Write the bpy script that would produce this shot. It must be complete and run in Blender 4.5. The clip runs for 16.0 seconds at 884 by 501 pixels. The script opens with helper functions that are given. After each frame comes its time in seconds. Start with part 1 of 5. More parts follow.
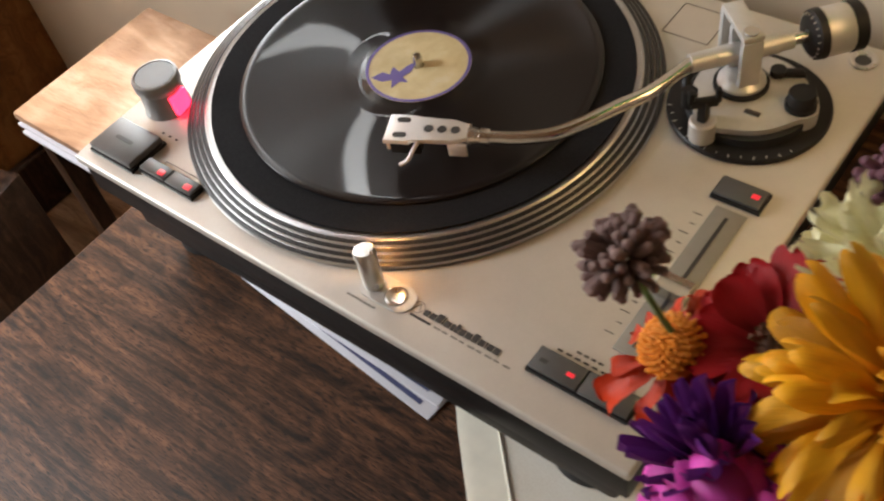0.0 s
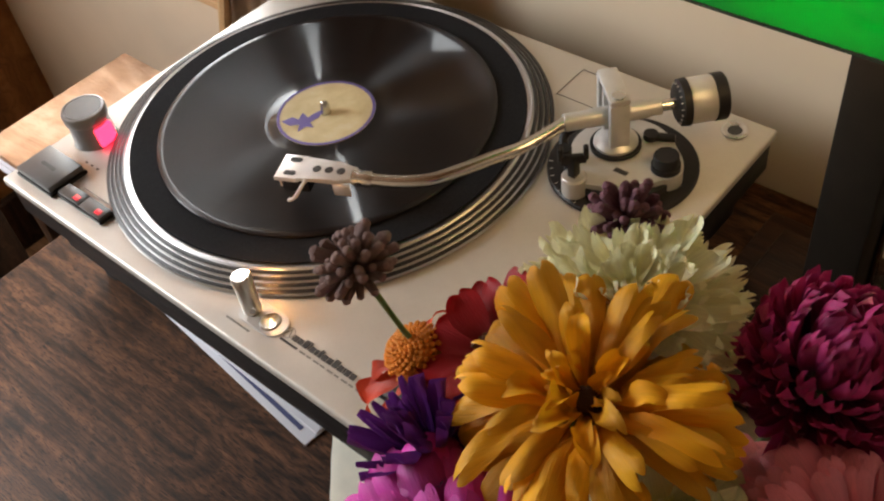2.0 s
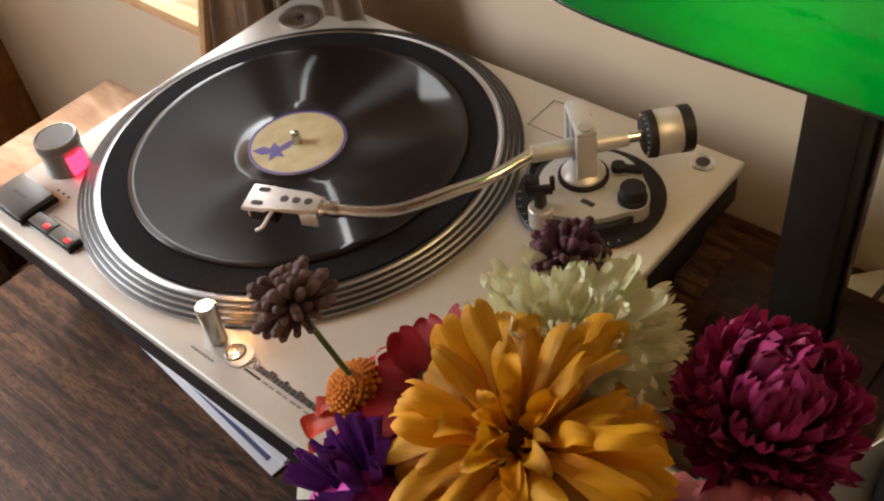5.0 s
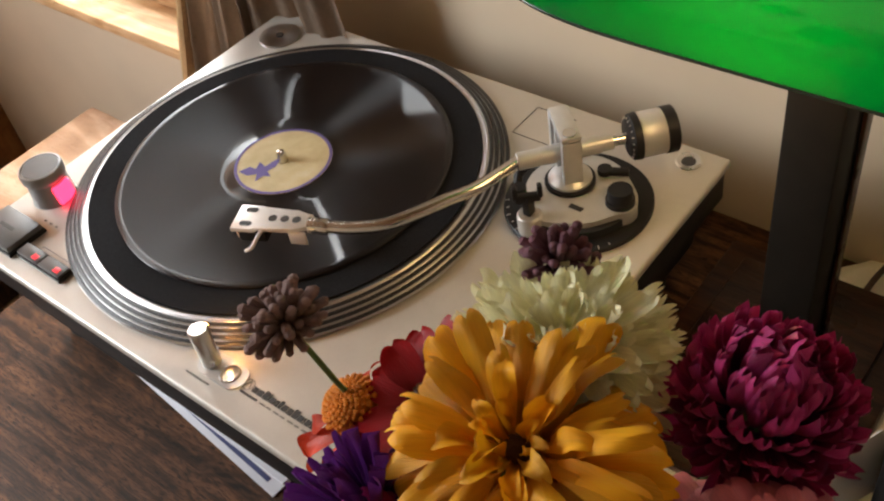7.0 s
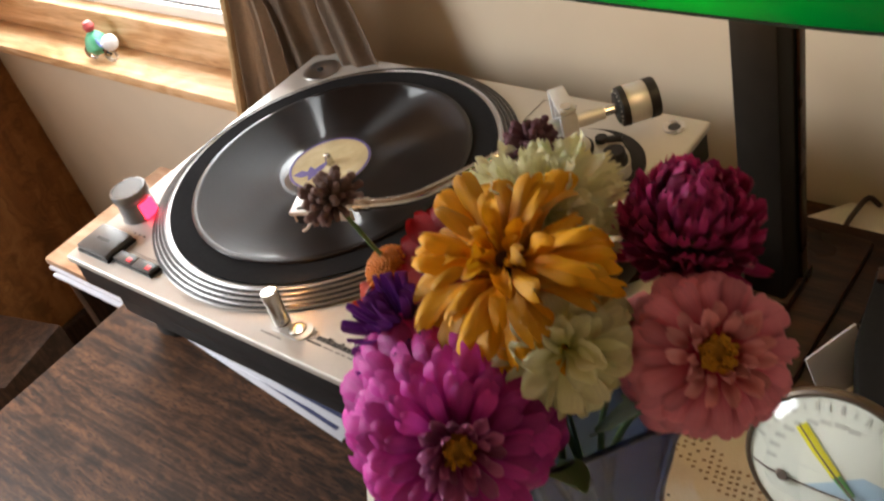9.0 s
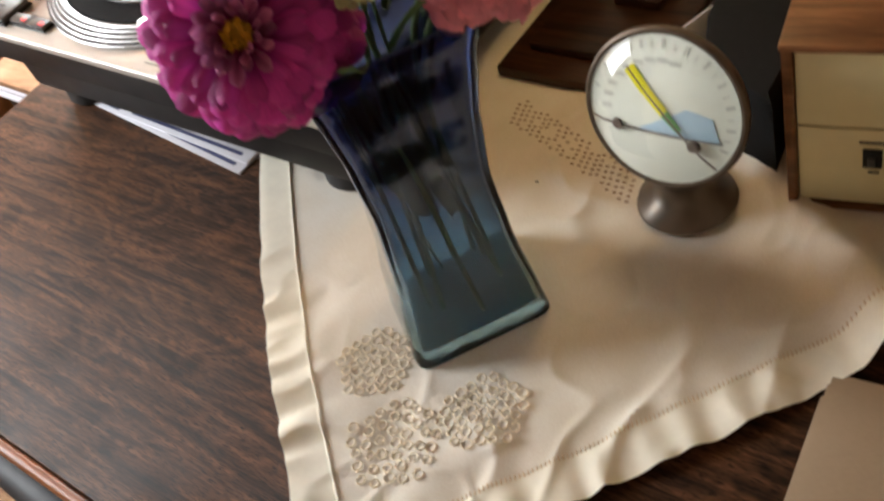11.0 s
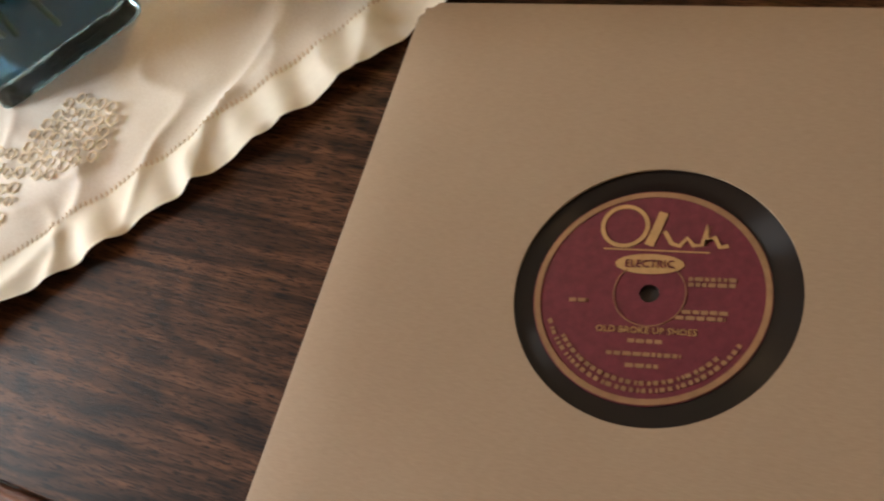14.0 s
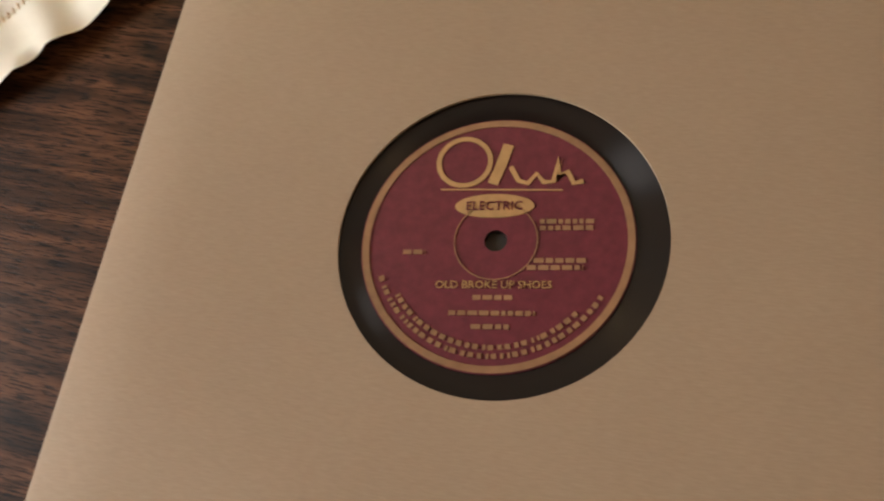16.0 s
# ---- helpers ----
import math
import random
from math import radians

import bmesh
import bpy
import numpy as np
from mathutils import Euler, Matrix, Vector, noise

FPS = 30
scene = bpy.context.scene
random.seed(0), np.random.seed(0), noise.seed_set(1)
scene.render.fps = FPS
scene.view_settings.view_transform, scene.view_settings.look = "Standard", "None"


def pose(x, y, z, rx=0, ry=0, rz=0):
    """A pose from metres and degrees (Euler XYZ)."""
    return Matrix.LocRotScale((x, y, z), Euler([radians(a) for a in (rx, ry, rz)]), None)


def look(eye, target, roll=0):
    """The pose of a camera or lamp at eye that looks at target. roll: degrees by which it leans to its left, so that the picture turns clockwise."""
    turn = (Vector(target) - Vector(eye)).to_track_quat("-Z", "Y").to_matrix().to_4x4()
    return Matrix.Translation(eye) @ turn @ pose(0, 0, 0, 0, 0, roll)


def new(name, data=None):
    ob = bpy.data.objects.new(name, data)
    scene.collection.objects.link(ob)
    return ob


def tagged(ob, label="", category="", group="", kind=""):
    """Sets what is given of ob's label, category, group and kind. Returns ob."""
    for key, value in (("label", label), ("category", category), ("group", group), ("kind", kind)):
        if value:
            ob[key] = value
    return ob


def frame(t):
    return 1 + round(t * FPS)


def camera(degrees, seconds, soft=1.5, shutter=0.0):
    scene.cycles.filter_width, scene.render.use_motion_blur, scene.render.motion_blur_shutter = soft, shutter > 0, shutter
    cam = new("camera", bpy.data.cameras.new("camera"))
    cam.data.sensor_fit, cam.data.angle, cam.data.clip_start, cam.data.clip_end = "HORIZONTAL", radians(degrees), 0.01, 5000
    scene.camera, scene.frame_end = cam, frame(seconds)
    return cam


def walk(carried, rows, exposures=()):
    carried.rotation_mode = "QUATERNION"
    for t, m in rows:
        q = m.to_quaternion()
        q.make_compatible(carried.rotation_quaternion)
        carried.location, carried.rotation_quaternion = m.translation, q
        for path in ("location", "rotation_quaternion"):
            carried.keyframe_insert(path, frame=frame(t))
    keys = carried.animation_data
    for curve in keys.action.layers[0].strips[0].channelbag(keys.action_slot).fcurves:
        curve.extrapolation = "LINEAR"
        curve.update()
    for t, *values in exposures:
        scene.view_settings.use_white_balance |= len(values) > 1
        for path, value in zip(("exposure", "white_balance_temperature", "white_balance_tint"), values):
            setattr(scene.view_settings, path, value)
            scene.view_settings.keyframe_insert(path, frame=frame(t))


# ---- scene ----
cam = camera(48.55, 16.0, 2.2, 0.5)
PATH = [
    (0, (0.5626, -0.1905, 0.5627), (0.0920, 0.2424, -0.2062), -13.03),
    (0.5, (0.6080, -0.1899, 0.5739), (0.1135, 0.2481, -0.1769), -12.07),
    (1, (0.6382, -0.1856, 0.5764), (0.1281, 0.2544, -0.1627), -11.76),
    (1.5, (0.6556, -0.1726, 0.5732), (0.1453, 0.2887, -0.1526), -10.06),
    (2, (0.6571, -0.1660, 0.5682), (0.1472, 0.3012, -0.1541), -9.72),
    (2.5, (0.6583, -0.1636, 0.5664), (0.1481, 0.3089, -0.1522), -9.35),
    (3, (0.6591, -0.1601, 0.5671), (0.1470, 0.3139, -0.1492), -9.39),
    (3.5, (0.6662, -0.1564, 0.5664), (0.1554, 0.3191, -0.1498), -9.48),
    (4, (0.6706, -0.1551, 0.5657), (0.1597, 0.3222, -0.1492), -9.40),
    (4.5, (0.6693, -0.1534, 0.5703), (0.1532, 0.3271, -0.1387), -9.25),
    (4.7, (0.6699, -0.1509, 0.5700), (0.1531, 0.3311, -0.1375), -9.15),
    (7, (0.6709, -0.1496, 0.5691), (0.1554, 0.3459, -0.1300), -11.28),
    (7.5, (0.6702, -0.1646, 0.5786), (0.1667, 0.3658, -0.1035), -13.83),
    (8, (0.6874, -0.1949, 0.5963), (0.1656, 0.3543, -0.0564), -14.53),
    (8.2, (0.7040, -0.2070, 0.5941), (0.1618, 0.3328, -0.0498), -15.03),
    (10.3, (0.8720, -0.2748, 0.5259), (0.2709, 0.1568, -0.1467), -23.36),
    (10.4, (0.8766, -0.2708, 0.5183), (0.2763, 0.1543, -0.1592), -23.84),
    (10.5, (0.8793, -0.2788, 0.5160), (0.2881, 0.1521, -0.1658), -23.45),
    (10.7, (0.8931, -0.2756, 0.5204), (0.3141, 0.1387, -0.1817), -25.10),
    (11, (0.8948, -0.2852, 0.4848), (0.3341, 0.1371, -0.2275), -24.34),
    (11.5, (0.9162, -0.2826, 0.4526), (0.3684, 0.1110, -0.2856), -27.57),
    (12, (0.9441, -0.2797, 0.4242), (0.4099, 0.0995, -0.3313), -30.01),
    (12.5, (0.9683, -0.2805, 0.4015), (0.4616, 0.0980, -0.3731), -30.45),
    (13, (0.9835, -0.2733, 0.3710), (0.5091, 0.1061, -0.4234), -30.59),
    (13.5, (0.9962, -0.2675, 0.3513), (0.5437, 0.0938, -0.4640), -32.28),
    (14, (1.0040, -0.2560, 0.3360), (0.5816, 0.0988, -0.4981), -32.95),
    (14.5, (1.0080, -0.2475, 0.3279), (0.6085, 0.0989, -0.5209), -33.52),
    (15, (1.0079, -0.2380, 0.3176), (0.6363, 0.0931, -0.5498), -33.92),
    (15.5, (0.9995, -0.2307, 0.3025), (0.6761, 0.0972, -0.5851), -31.30),
    (16, (0.9894, -0.2275, 0.2851), (0.7218, 0.1136, -0.6160), -25.44),
]
walk(cam, [(t, look(eye, target, roll)) for t, eye, target, roll in PATH], [(0, -0.30), (8.2, -0.22), (10.3, -0.05), (11.5, 0.10), (12.5, 0.36), (14.5, 0.38), (16, 0.55)])

# ---- light ----
world = bpy.data.worlds.new("world")
scene.world = world
world.use_nodes = True
wn = world.node_tree
sky = wn.nodes.new("ShaderNodeTexSky")
sky.sky_type, sky.sun_disc = "NISHITA", False
sky.sun_elevation, sky.sun_rotation = radians(38), radians(-30)
wn.links.new(sky.outputs[0], wn.nodes["Background"].inputs[0])
wn.nodes["Background"].inputs[1].default_value = 0.12


def lamp(name, kind, energy, color, m, **more):
    data = bpy.data.lights.new(name, kind)
    data.energy, data.color = energy, color
    for key, value in more.items():
        if key == "size":
            data.size = value
        elif key == "size_y":
            data.shape, data.size_y = "RECTANGLE", value
        elif key == "radius":
            data.shadow_soft_size = value
        elif key == "angle":
            data.angle = value
        elif key == "spread":
            data.spread = value
    ob = new(name, data)
    ob.matrix_world = m
    return ob


# Daylight through the window, and an added lamp at an unseen left-wall opening.
lamp("window_daylight", "AREA", 60.0, (0.93, 0.965, 0.98), pose(-0.60, 0.575, 0.42, -90, 0, 0), size=0.86, size_y=1.7)
lamp("added_side_daylight", "AREA", 47.0, (0.93, 0.965, 0.99), pose(-0.985, -0.66, 0.70, 0, -90, 0), size=0.92, size_y=0.72)
# The bulb under the green shade.
BULB = (0.53, 0.25, 0.322)
lamp("desk_lamp_bulb_light", "POINT", 1.5, (1.0, 0.60, 0.28), pose(*BULB), radius=0.04)
# The little lamp in the pop-up target light, shining on the platter's edge.
lamp("target_light_glow", "POINT", 0.08, (1.0, 0.42, 0.10), pose(0.2605, 0.0335, 0.1335), radius=0.002)

# ---- materials ----


class Mat:
    """A node material built step by step."""

    def __init__(self, name):
        self.m = bpy.data.materials.new(name)
        self.m.use_nodes = True
        self.t = self.m.node_tree
        self.p = self.t.nodes["Principled BSDF"]

    def node(self, kind, **values):
        n = self.t.nodes.new(kind)
        for key, value in values.items():
            n.inputs[key].default_value = value
        return n

    def link(self, a, b):
        self.t.links.new(a, b)

    def coords(self, scale=(1, 1, 1), which="Object", rot=(0, 0, 0)):
        c = self.node("ShaderNodeTexCoord")
        mp = self.node("ShaderNodeMapping")
        mp.inputs["Scale"].default_value = scale
        mp.inputs["Rotation"].default_value = rot
        self.link(c.outputs[which], mp.inputs[0])
        return mp.outputs[0]

    def noise(self, vec, scale, detail=4.0, rough=0.55, distort=0.0):
        n = self.node("ShaderNodeTexNoise", Scale=scale, Detail=detail, Roughness=rough, Distortion=distort)
        self.link(vec, n.inputs["Vector"])
        return n.outputs[0]

    def ramp(self, fac, stops):
        n = self.node("ShaderNodeValToRGB")
        e = n.color_ramp.elements
        while len(e) < len(stops):
            e.new(0.5)
        for i, (pos, col) in enumerate(stops):
            e[i].position = pos
            e[i].color = (*col, 1) if len(col) == 3 else col
        self.link(fac, n.inputs[0])
        return n.outputs[0]

    def mix(self, fac, a, b, mode="MIX"):
        n = self.node("ShaderNodeMix")
        n.data_type, n.blend_type = "RGBA", mode
        for value, slot in ((fac, n.inputs[0]), (a, n.inputs[6]), (b, n.inputs[7])):
            if isinstance(value, (int, float)):
                slot.default_value = value
            elif isinstance(value, tuple):
                slot.default_value = (*value, 1)
            else:
                self.link(value, slot)
        return n.outputs[2]

    def math(self, op, a, b):
        n = self.node("ShaderNodeMath")
        n.operation = op
        for value, slot in ((a, n.inputs[0]), (b, n.inputs[1])):
            if isinstance(value, (int, float)):
                slot.default_value = value
            else:
                self.link(value, slot)
        return n.outputs[0]

    def bump(self, height, strength=0.2, distance=0.001):
        n = self.node("ShaderNodeBump", Strength=strength, Distance=distance)
        self.link(height, n.inputs["Height"])
        self.link(n.outputs[0], self.p.inputs["Normal"])

    def set(self, **values):
        for key, value in values.items():
            slot = self.p.inputs[key.replace("_", " ")]
            if isinstance(value, tuple):
                slot.default_value = (*value, 1)
            elif isinstance(value, (int, float)):
                slot.default_value = value
            else:
                self.link(value, slot)
        return self


def plain(name, color, rough=0.5, metal=0.0, vary=0.12, scale=60.0, bump=0.0, coat=0.0, **more):
    """A painted, moulded or metal surface with small variation of tone and gloss."""
    k = Mat(name)
    v = k.coords()
    n = k.noise(v, scale, 5)
    big = k.noise(v, scale * 0.13, 3)
    dark = tuple(c * (1 - vary) for c in color)
    lite = tuple(min(1, c * (1 + vary)) for c in color)
    col = k.mix(0.5, k.ramp(n, [(0.3, dark), (0.7, lite)]), k.ramp(big, [(0.35, dark), (0.65, lite)]))
    k.set(Base_Color=col, Metallic=metal, Coat_Weight=coat, **more)
    k.set(Roughness=k.ramp(big, [(0.3, (max(0, rough - 0.06),) * 3), (0.7, (min(1, rough + 0.08),) * 3)]))
    if bump:
        k.bump(n, bump, 0.0006)
    return k.m


def wood(name, dark, mid, lite, grain=(3, 60, 60), rough=0.45, figure=0.35, pores=0.5, coat=0.15, spec=0.18):
    """Grained wood: long streaks, slower figure, fine pores."""
    k = Mat(name)
    v = k.coords(grain)
    warp = k.noise(k.coords((1.2, 5, 5)), 2.0, 3, 0.5)
    w = k.node("ShaderNodeVectorMath")
    w.operation = "MULTIPLY_ADD"
    w.inputs[1].default_value = (2.5, 2.5, 2.5)
    k.link(warp, w.inputs[0])
    k.link(v, w.inputs[2])
    streak = k.noise(w.outputs[0], 1.6, 7, 0.62, 0.4)
    slow = k.noise(k.coords((grain[0] * 0.9, grain[1] * 0.16, grain[2] * 0.16)), 1.0, 3, 0.5, 0.6)
    loops = k.math("ADD", k.math("MULTIPLY", k.math("SINE", k.math("MULTIPLY", slow, 62.0), 0), 0.5), 0.5)
    base = k.ramp(streak, [(0.39, dark), (0.5, mid), (0.61, lite)])
    fig = k.ramp(loops, [(0.15, dark), (0.85, lite)])
    col = k.mix(figure, base, fig)
    pore = k.noise(k.coords((grain[0] * 20, grain[1] * 14, grain[2] * 14)), 1.0, 2, 0.6)
    pm = k.ramp(pore, [(0.40, (0, 0, 0)), (0.49, (1, 1, 1))])
    col = k.mix(k.math("MULTIPLY", k.math("SUBTRACT", 1.0, pm), pores), col, tuple(c * 0.35 for c in dark))
    stain = k.noise(k.coords((1, 1, 1)), 5.0, 4, 0.6)
    col = k.mix(0.35, col, k.ramp(stain, [(0.35, tuple(c * 0.6 for c in mid)), (0.7, tuple(c * 1.3 for c in mid))]), "SOFT_LIGHT")
    k.set(Base_Color=col, Coat_Weight=coat, Coat_Roughness=0.3, Specular_IOR_Level=spec)
    k.set(Roughness=k.ramp(stain, [(0.3, (rough - 0.1,) * 3), (0.7, (rough + 0.12,) * 3)]))
    k.bump(k.math("ADD", k.math("MULTIPLY", streak, 0.4), pm), 0.25, 0.0005)
    return k.m


def petal_mat(name, base, tip, rough=0.55, spread=0.16):
    """A petal: colour graded from base to tip, veins, and a little light through it."""
    k = Mat(name)
    c = k.node("ShaderNodeTexCoord")
    sep = k.node("ShaderNodeSeparateXYZ")
    k.link(c.outputs["Generated"], sep.inputs[0])
    vein = k.noise(k.coords((3, 26, 3), "Generated"), 1.0, 3)
    col = k.ramp(sep.outputs[0], [(0.1, base), (0.75, tip)])
    info = k.node("ShaderNodeObjectInfo")
    shade = k.ramp(info.outputs["Random"], [(0.0, (1 - spread * 1.6,) * 3), (1.0, (1 + spread * 0.4,) * 3)])
    col = k.mix(1.0, col, shade, "MULTIPLY")
    col = k.mix(0.3, col, k.ramp(vein, [(0.3, (0.55, 0.5, 0.5)), (0.6, (1, 1, 1))]), "MULTIPLY")
    k.set(Base_Color=col, Roughness=rough, Specular_IOR_Level=0.3)
    k.bump(vein, 0.6, 0.0008)
    tr = k.node("ShaderNodeBsdfTranslucent")
    k.link(col, tr.inputs[0])
    mx = k.node("ShaderNodeMixShader", Fac=0.2)
    k.link(k.p.outputs[0], mx.inputs[1])
    k.link(tr.outputs[0], mx.inputs[2])
    k.link(mx.outputs[0], k.t.nodes["Material Output"].inputs[0])
    return k.m


def glow(name, color, strength):
    k = Mat(name)
    k.set(Base_Color=color, Roughness=0.3, Emission_Color=color, Emission_Strength=strength)
    return k.m


M_DESK = wood("dark oak", (0.020, 0.0095, 0.0045), (0.088, 0.040, 0.018), (0.19, 0.09, 0.044), (6, 110, 110), 0.5, 0.30, 0.95, 0.0, 0.15)
M_DESK_EDGE = wood("worn oak edge", (0.10, 0.035, 0.012), (0.23, 0.085, 0.028), (0.36, 0.15, 0.06), (2.2, 60, 60), 0.4, 0.1, 0.3)
M_LAMPWOOD = wood("lamp base wood", (0.016, 0.007, 0.004), (0.045, 0.019, 0.01), (0.09, 0.036, 0.017), (3, 50, 50), 0.35, 0.2, 0.4)
M_PINE = wood("window pine", (0.44, 0.27, 0.14), (0.62, 0.42, 0.25), (0.74, 0.56, 0.38), (1.8, 34, 34), 0.45, 0.25, 0.15)
M_BOARD = wood("side table wood", (0.29, 0.175, 0.11), (0.42, 0.275, 0.18), (0.55, 0.41, 0.31), (3, 14, 14), 0.4, 0.35, 0.1)
M_LEG = wood("dark leg wood", (0.02, 0.01, 0.006), (0.05, 0.025, 0.014), (0.09, 0.045, 0.025), (40, 40, 3), 0.5, 0.1, 0.3)
M_PANEL = wood("brown panelling", (0.2, 0.085, 0.025), (0.3, 0.14, 0.045), (0.38, 0.19, 0.07), (14, 14, 1.2), 0.5, 0.2, 0.1)
M_FLOOR = wood("floor boards", (0.2, 0.12, 0.07), (0.36, 0.24, 0.15), (0.5, 0.36, 0.25), (2, 22, 22), 0.5, 0.2, 0.2)
M_RADIOWOOD = wood("radio case wood", (0.13, 0.055, 0.02), (0.2, 0.09, 0.035), (0.27, 0.13, 0.055), (4, 60, 60), 0.45, 0.1, 0.2)
M_WALL = plain("wall plaster", (0.61, 0.505, 0.375), 0.85, 0, 0.05, 14, 0.25)
M_CEIL = wood("unseen dark ceiling", (0.10, 0.05, 0.022), (0.2, 0.11, 0.055), (0.28, 0.17, 0.09), (2, 20, 20), 0.6, 0.2, 0.1, 0.0)

# ---- building blocks ----


def box(bm, x0, x1, y0, y1, z0, z1, bevel=0.0, seg=2, m=None):
    made = bmesh.ops.create_cube(bm, size=1.0, matrix=Matrix.LocRotScale(((x0 + x1) / 2, (y0 + y1) / 2, (z0 + z1) / 2), None, (x1 - x0, y1 - y0, z1 - z0)))
    verts = made["verts"]
    if bevel:
        edges = list({e for v in verts for e in v.link_edges})
        out = bmesh.ops.bevel(bm, geom=edges, offset=bevel, segments=seg, profile=0.5, affect="EDGES")
        verts = out["verts"]
    if m:
        bmesh.ops.transform(bm, matrix=m, verts=list({v for v in verts if v.is_valid}))
    return bm


def prism(bm, points, z0, z1, bevel=0.0, m=None):
    """A flat outline raised from z0 to z1."""
    low = [bm.verts.new((x, y, z0)) for x, y in points]
    top = [bm.verts.new((x, y, z1)) for x, y in points]
    n = len(points)
    faces = [bm.faces.new(low[::-1]), bm.faces.new(top)]
    faces += [bm.faces.new((low[i], low[(i + 1) % n], top[(i + 1) % n], top[i])) for i in range(n)]
    verts = low + top
    if bevel:
        out = bmesh.ops.bevel(bm, geom=list(faces[1].edges), offset=bevel, segments=2, profile=0.5, affect="EDGES")
        verts = [v for v in set(verts) | set(out["verts"]) if v.is_valid]
    if m:
        bmesh.ops.transform(bm, matrix=m, verts=verts)
    return bm


def lathe(bm, profile, seg=64, m=None, closed=False):
    """Turns (radius, height) rows round z; rows of no radius close to a point."""
    m = m or Matrix()
    rings = []
    for r, z in profile:
        if r < 1e-6:
            rings.append([bm.verts.new(m @ Vector((0, 0, z)))])
        else:
            rings.append([bm.verts.new(m @ Vector((r * math.cos(2 * math.pi * i / seg), r * math.sin(2 * math.pi * i / seg), z))) for i in range(seg)])
    if closed:
        rings.append(rings[0])
    for a, b in zip(rings, rings[1:]):
        for i in range(seg):
            j = (i + 1) % seg
            if len(a) == 1 and len(b) == 1:
                continue
            if len(a) == 1:
                bm.faces.new((a[0], b[i], b[j]))
            elif len(b) == 1:
                bm.faces.new((a[i], a[j], b[0]))
            else:
                bm.faces.new((a[i], a[j], b[j], b[i]))
    return bm


def smooth_path(points, n=8):
    """Points on a curve through the given ones."""
    p = [Vector(q) for q in points]
    p = [2 * p[0] - p[1], *p, 2 * p[-1] - p[-2]]
    out = []
    for a, b, c, d in zip(p, p[1:], p[2:], p[3:]):
        for i in range(n):
            t = i / n
            out.append(0.5 * (2 * b + (c - a) * t + (2 * a - 5 * b + 4 * c - d) * t * t + (3 * b - a - 3 * c + d) * t**3))
    return out + [p[-2]]


def tube(bm, points, radius, seg=12, caps=True):
    """A round bar along points; radius may be a number or a function of 0..1."""
    pts = [Vector(q) for q in points]
    rings, side = [], None
    for i, q in enumerate(pts):
        d = (pts[min(i + 1, len(pts) - 1)] - pts[max(i - 1, 0)]).normalized()
        side = d.orthogonal().normalized() if side is None else (side - d * side.dot(d)).normalized()
        up = d.cross(side)
        r = radius(i / (len(pts) - 1)) if callable(radius) else radius
        rings.append([bm.verts.new(q + r * (math.cos(2 * math.pi * k / seg) * side + math.sin(2 * math.pi * k / seg) * up)) for k in range(seg)])
    for a, b in zip(rings, rings[1:]):
        for k in range(seg):
            bm.faces.new((a[k], a[(k + 1) % seg], b[(k + 1) % seg], b[k]))
    if caps:
        bm.faces.new(rings[0][::-1])
        bm.faces.new(rings[-1])
    return bm


def sheet(bm, nu, nv, place):
    """A grid of nu x nv cells whose corners are place(u, v), u and v from 0 to 1."""
    rows = [[bm.verts.new(place(i / nu, j / nv)) for j in range(nv + 1)] for i in range(nu + 1)]
    for i in range(nu):
        for j in range(nv):
            bm.faces.new((rows[i][j], rows[i + 1][j], rows[i + 1][j + 1], rows[i][j + 1]))
    return bm


def mesh_of(name, bm, material, smooth=True):
    bmesh.ops.recalc_face_normals(bm, faces=bm.faces)
    data = bpy.data.meshes.new(name)
    bm.to_mesh(data)
    bm.free()
    data.materials.append(material)
    if smooth:
        data.polygons.foreach_set("use_smooth", [True] * len(data.polygons))
        data.set_sharp_from_angle(angle=radians(38))
    return data


def part(name, bm, material, parent=None, label="", smooth=True):
    ob = new(name, mesh_of(name, bm, material, smooth))
    if parent:
        ob.parent = parent
    return tagged(ob, label)


def thing(name, label, category, m=None, group="", kind=""):
    ob = new(name)
    ob.empty_display_size = 0.02
    if m:
        ob.matrix_world = m
    return tagged(ob, label, category, group, kind)


def B():
    return bmesh.new()


# ---- room ----
WALL_Y, LEFT_X, FLOOR_Z, CEIL_Z = 0.41, -0.98, -0.74, 1.72
WIN = (-0.97, -0.08, 0.045, 1.25)


def setting(name, bm, mat, label, category, smooth=False):
    return tagged(part(name, bm, mat, None, "", smooth), label, category, kind="structure")


setting("floor", box(B(), -1.1, 2.7, -2.7, 0.56, FLOOR_Z - 0.05, FLOOR_Z), M_FLOOR, "pale wooden floor below the desk", "floor")
# The ceiling is out of view; its dark brown holds down bounce and reflections.
setting("ceiling", box(B(), -1.1, 2.7, -2.7, 0.56, CEIL_Z, CEIL_Z + 0.05), M_CEIL, "unseen added ceiling, dark brown to dim bounced light", "ceiling")
bm = B()
box(bm, WIN[1], 2.6, WALL_Y, WALL_Y + 0.14, FLOOR_Z, CEIL_Z)
box(bm, LEFT_X, WIN[1], WALL_Y, WALL_Y + 0.09, FLOOR_Z, WIN[2] - 0.08)
box(bm, LEFT_X, WIN[1], WALL_Y, WALL_Y + 0.14, WIN[3], CEIL_Z)
setting("wall_back", bm, M_WALL, "cream plaster wall behind the desk", "wall")
# The gap in this wall is added, out of view, behind the side lamp.
bm = B()
box(bm, LEFT_X - 0.1, LEFT_X, -0.29, WALL_Y + 0.14, FLOOR_Z, CEIL_Z)
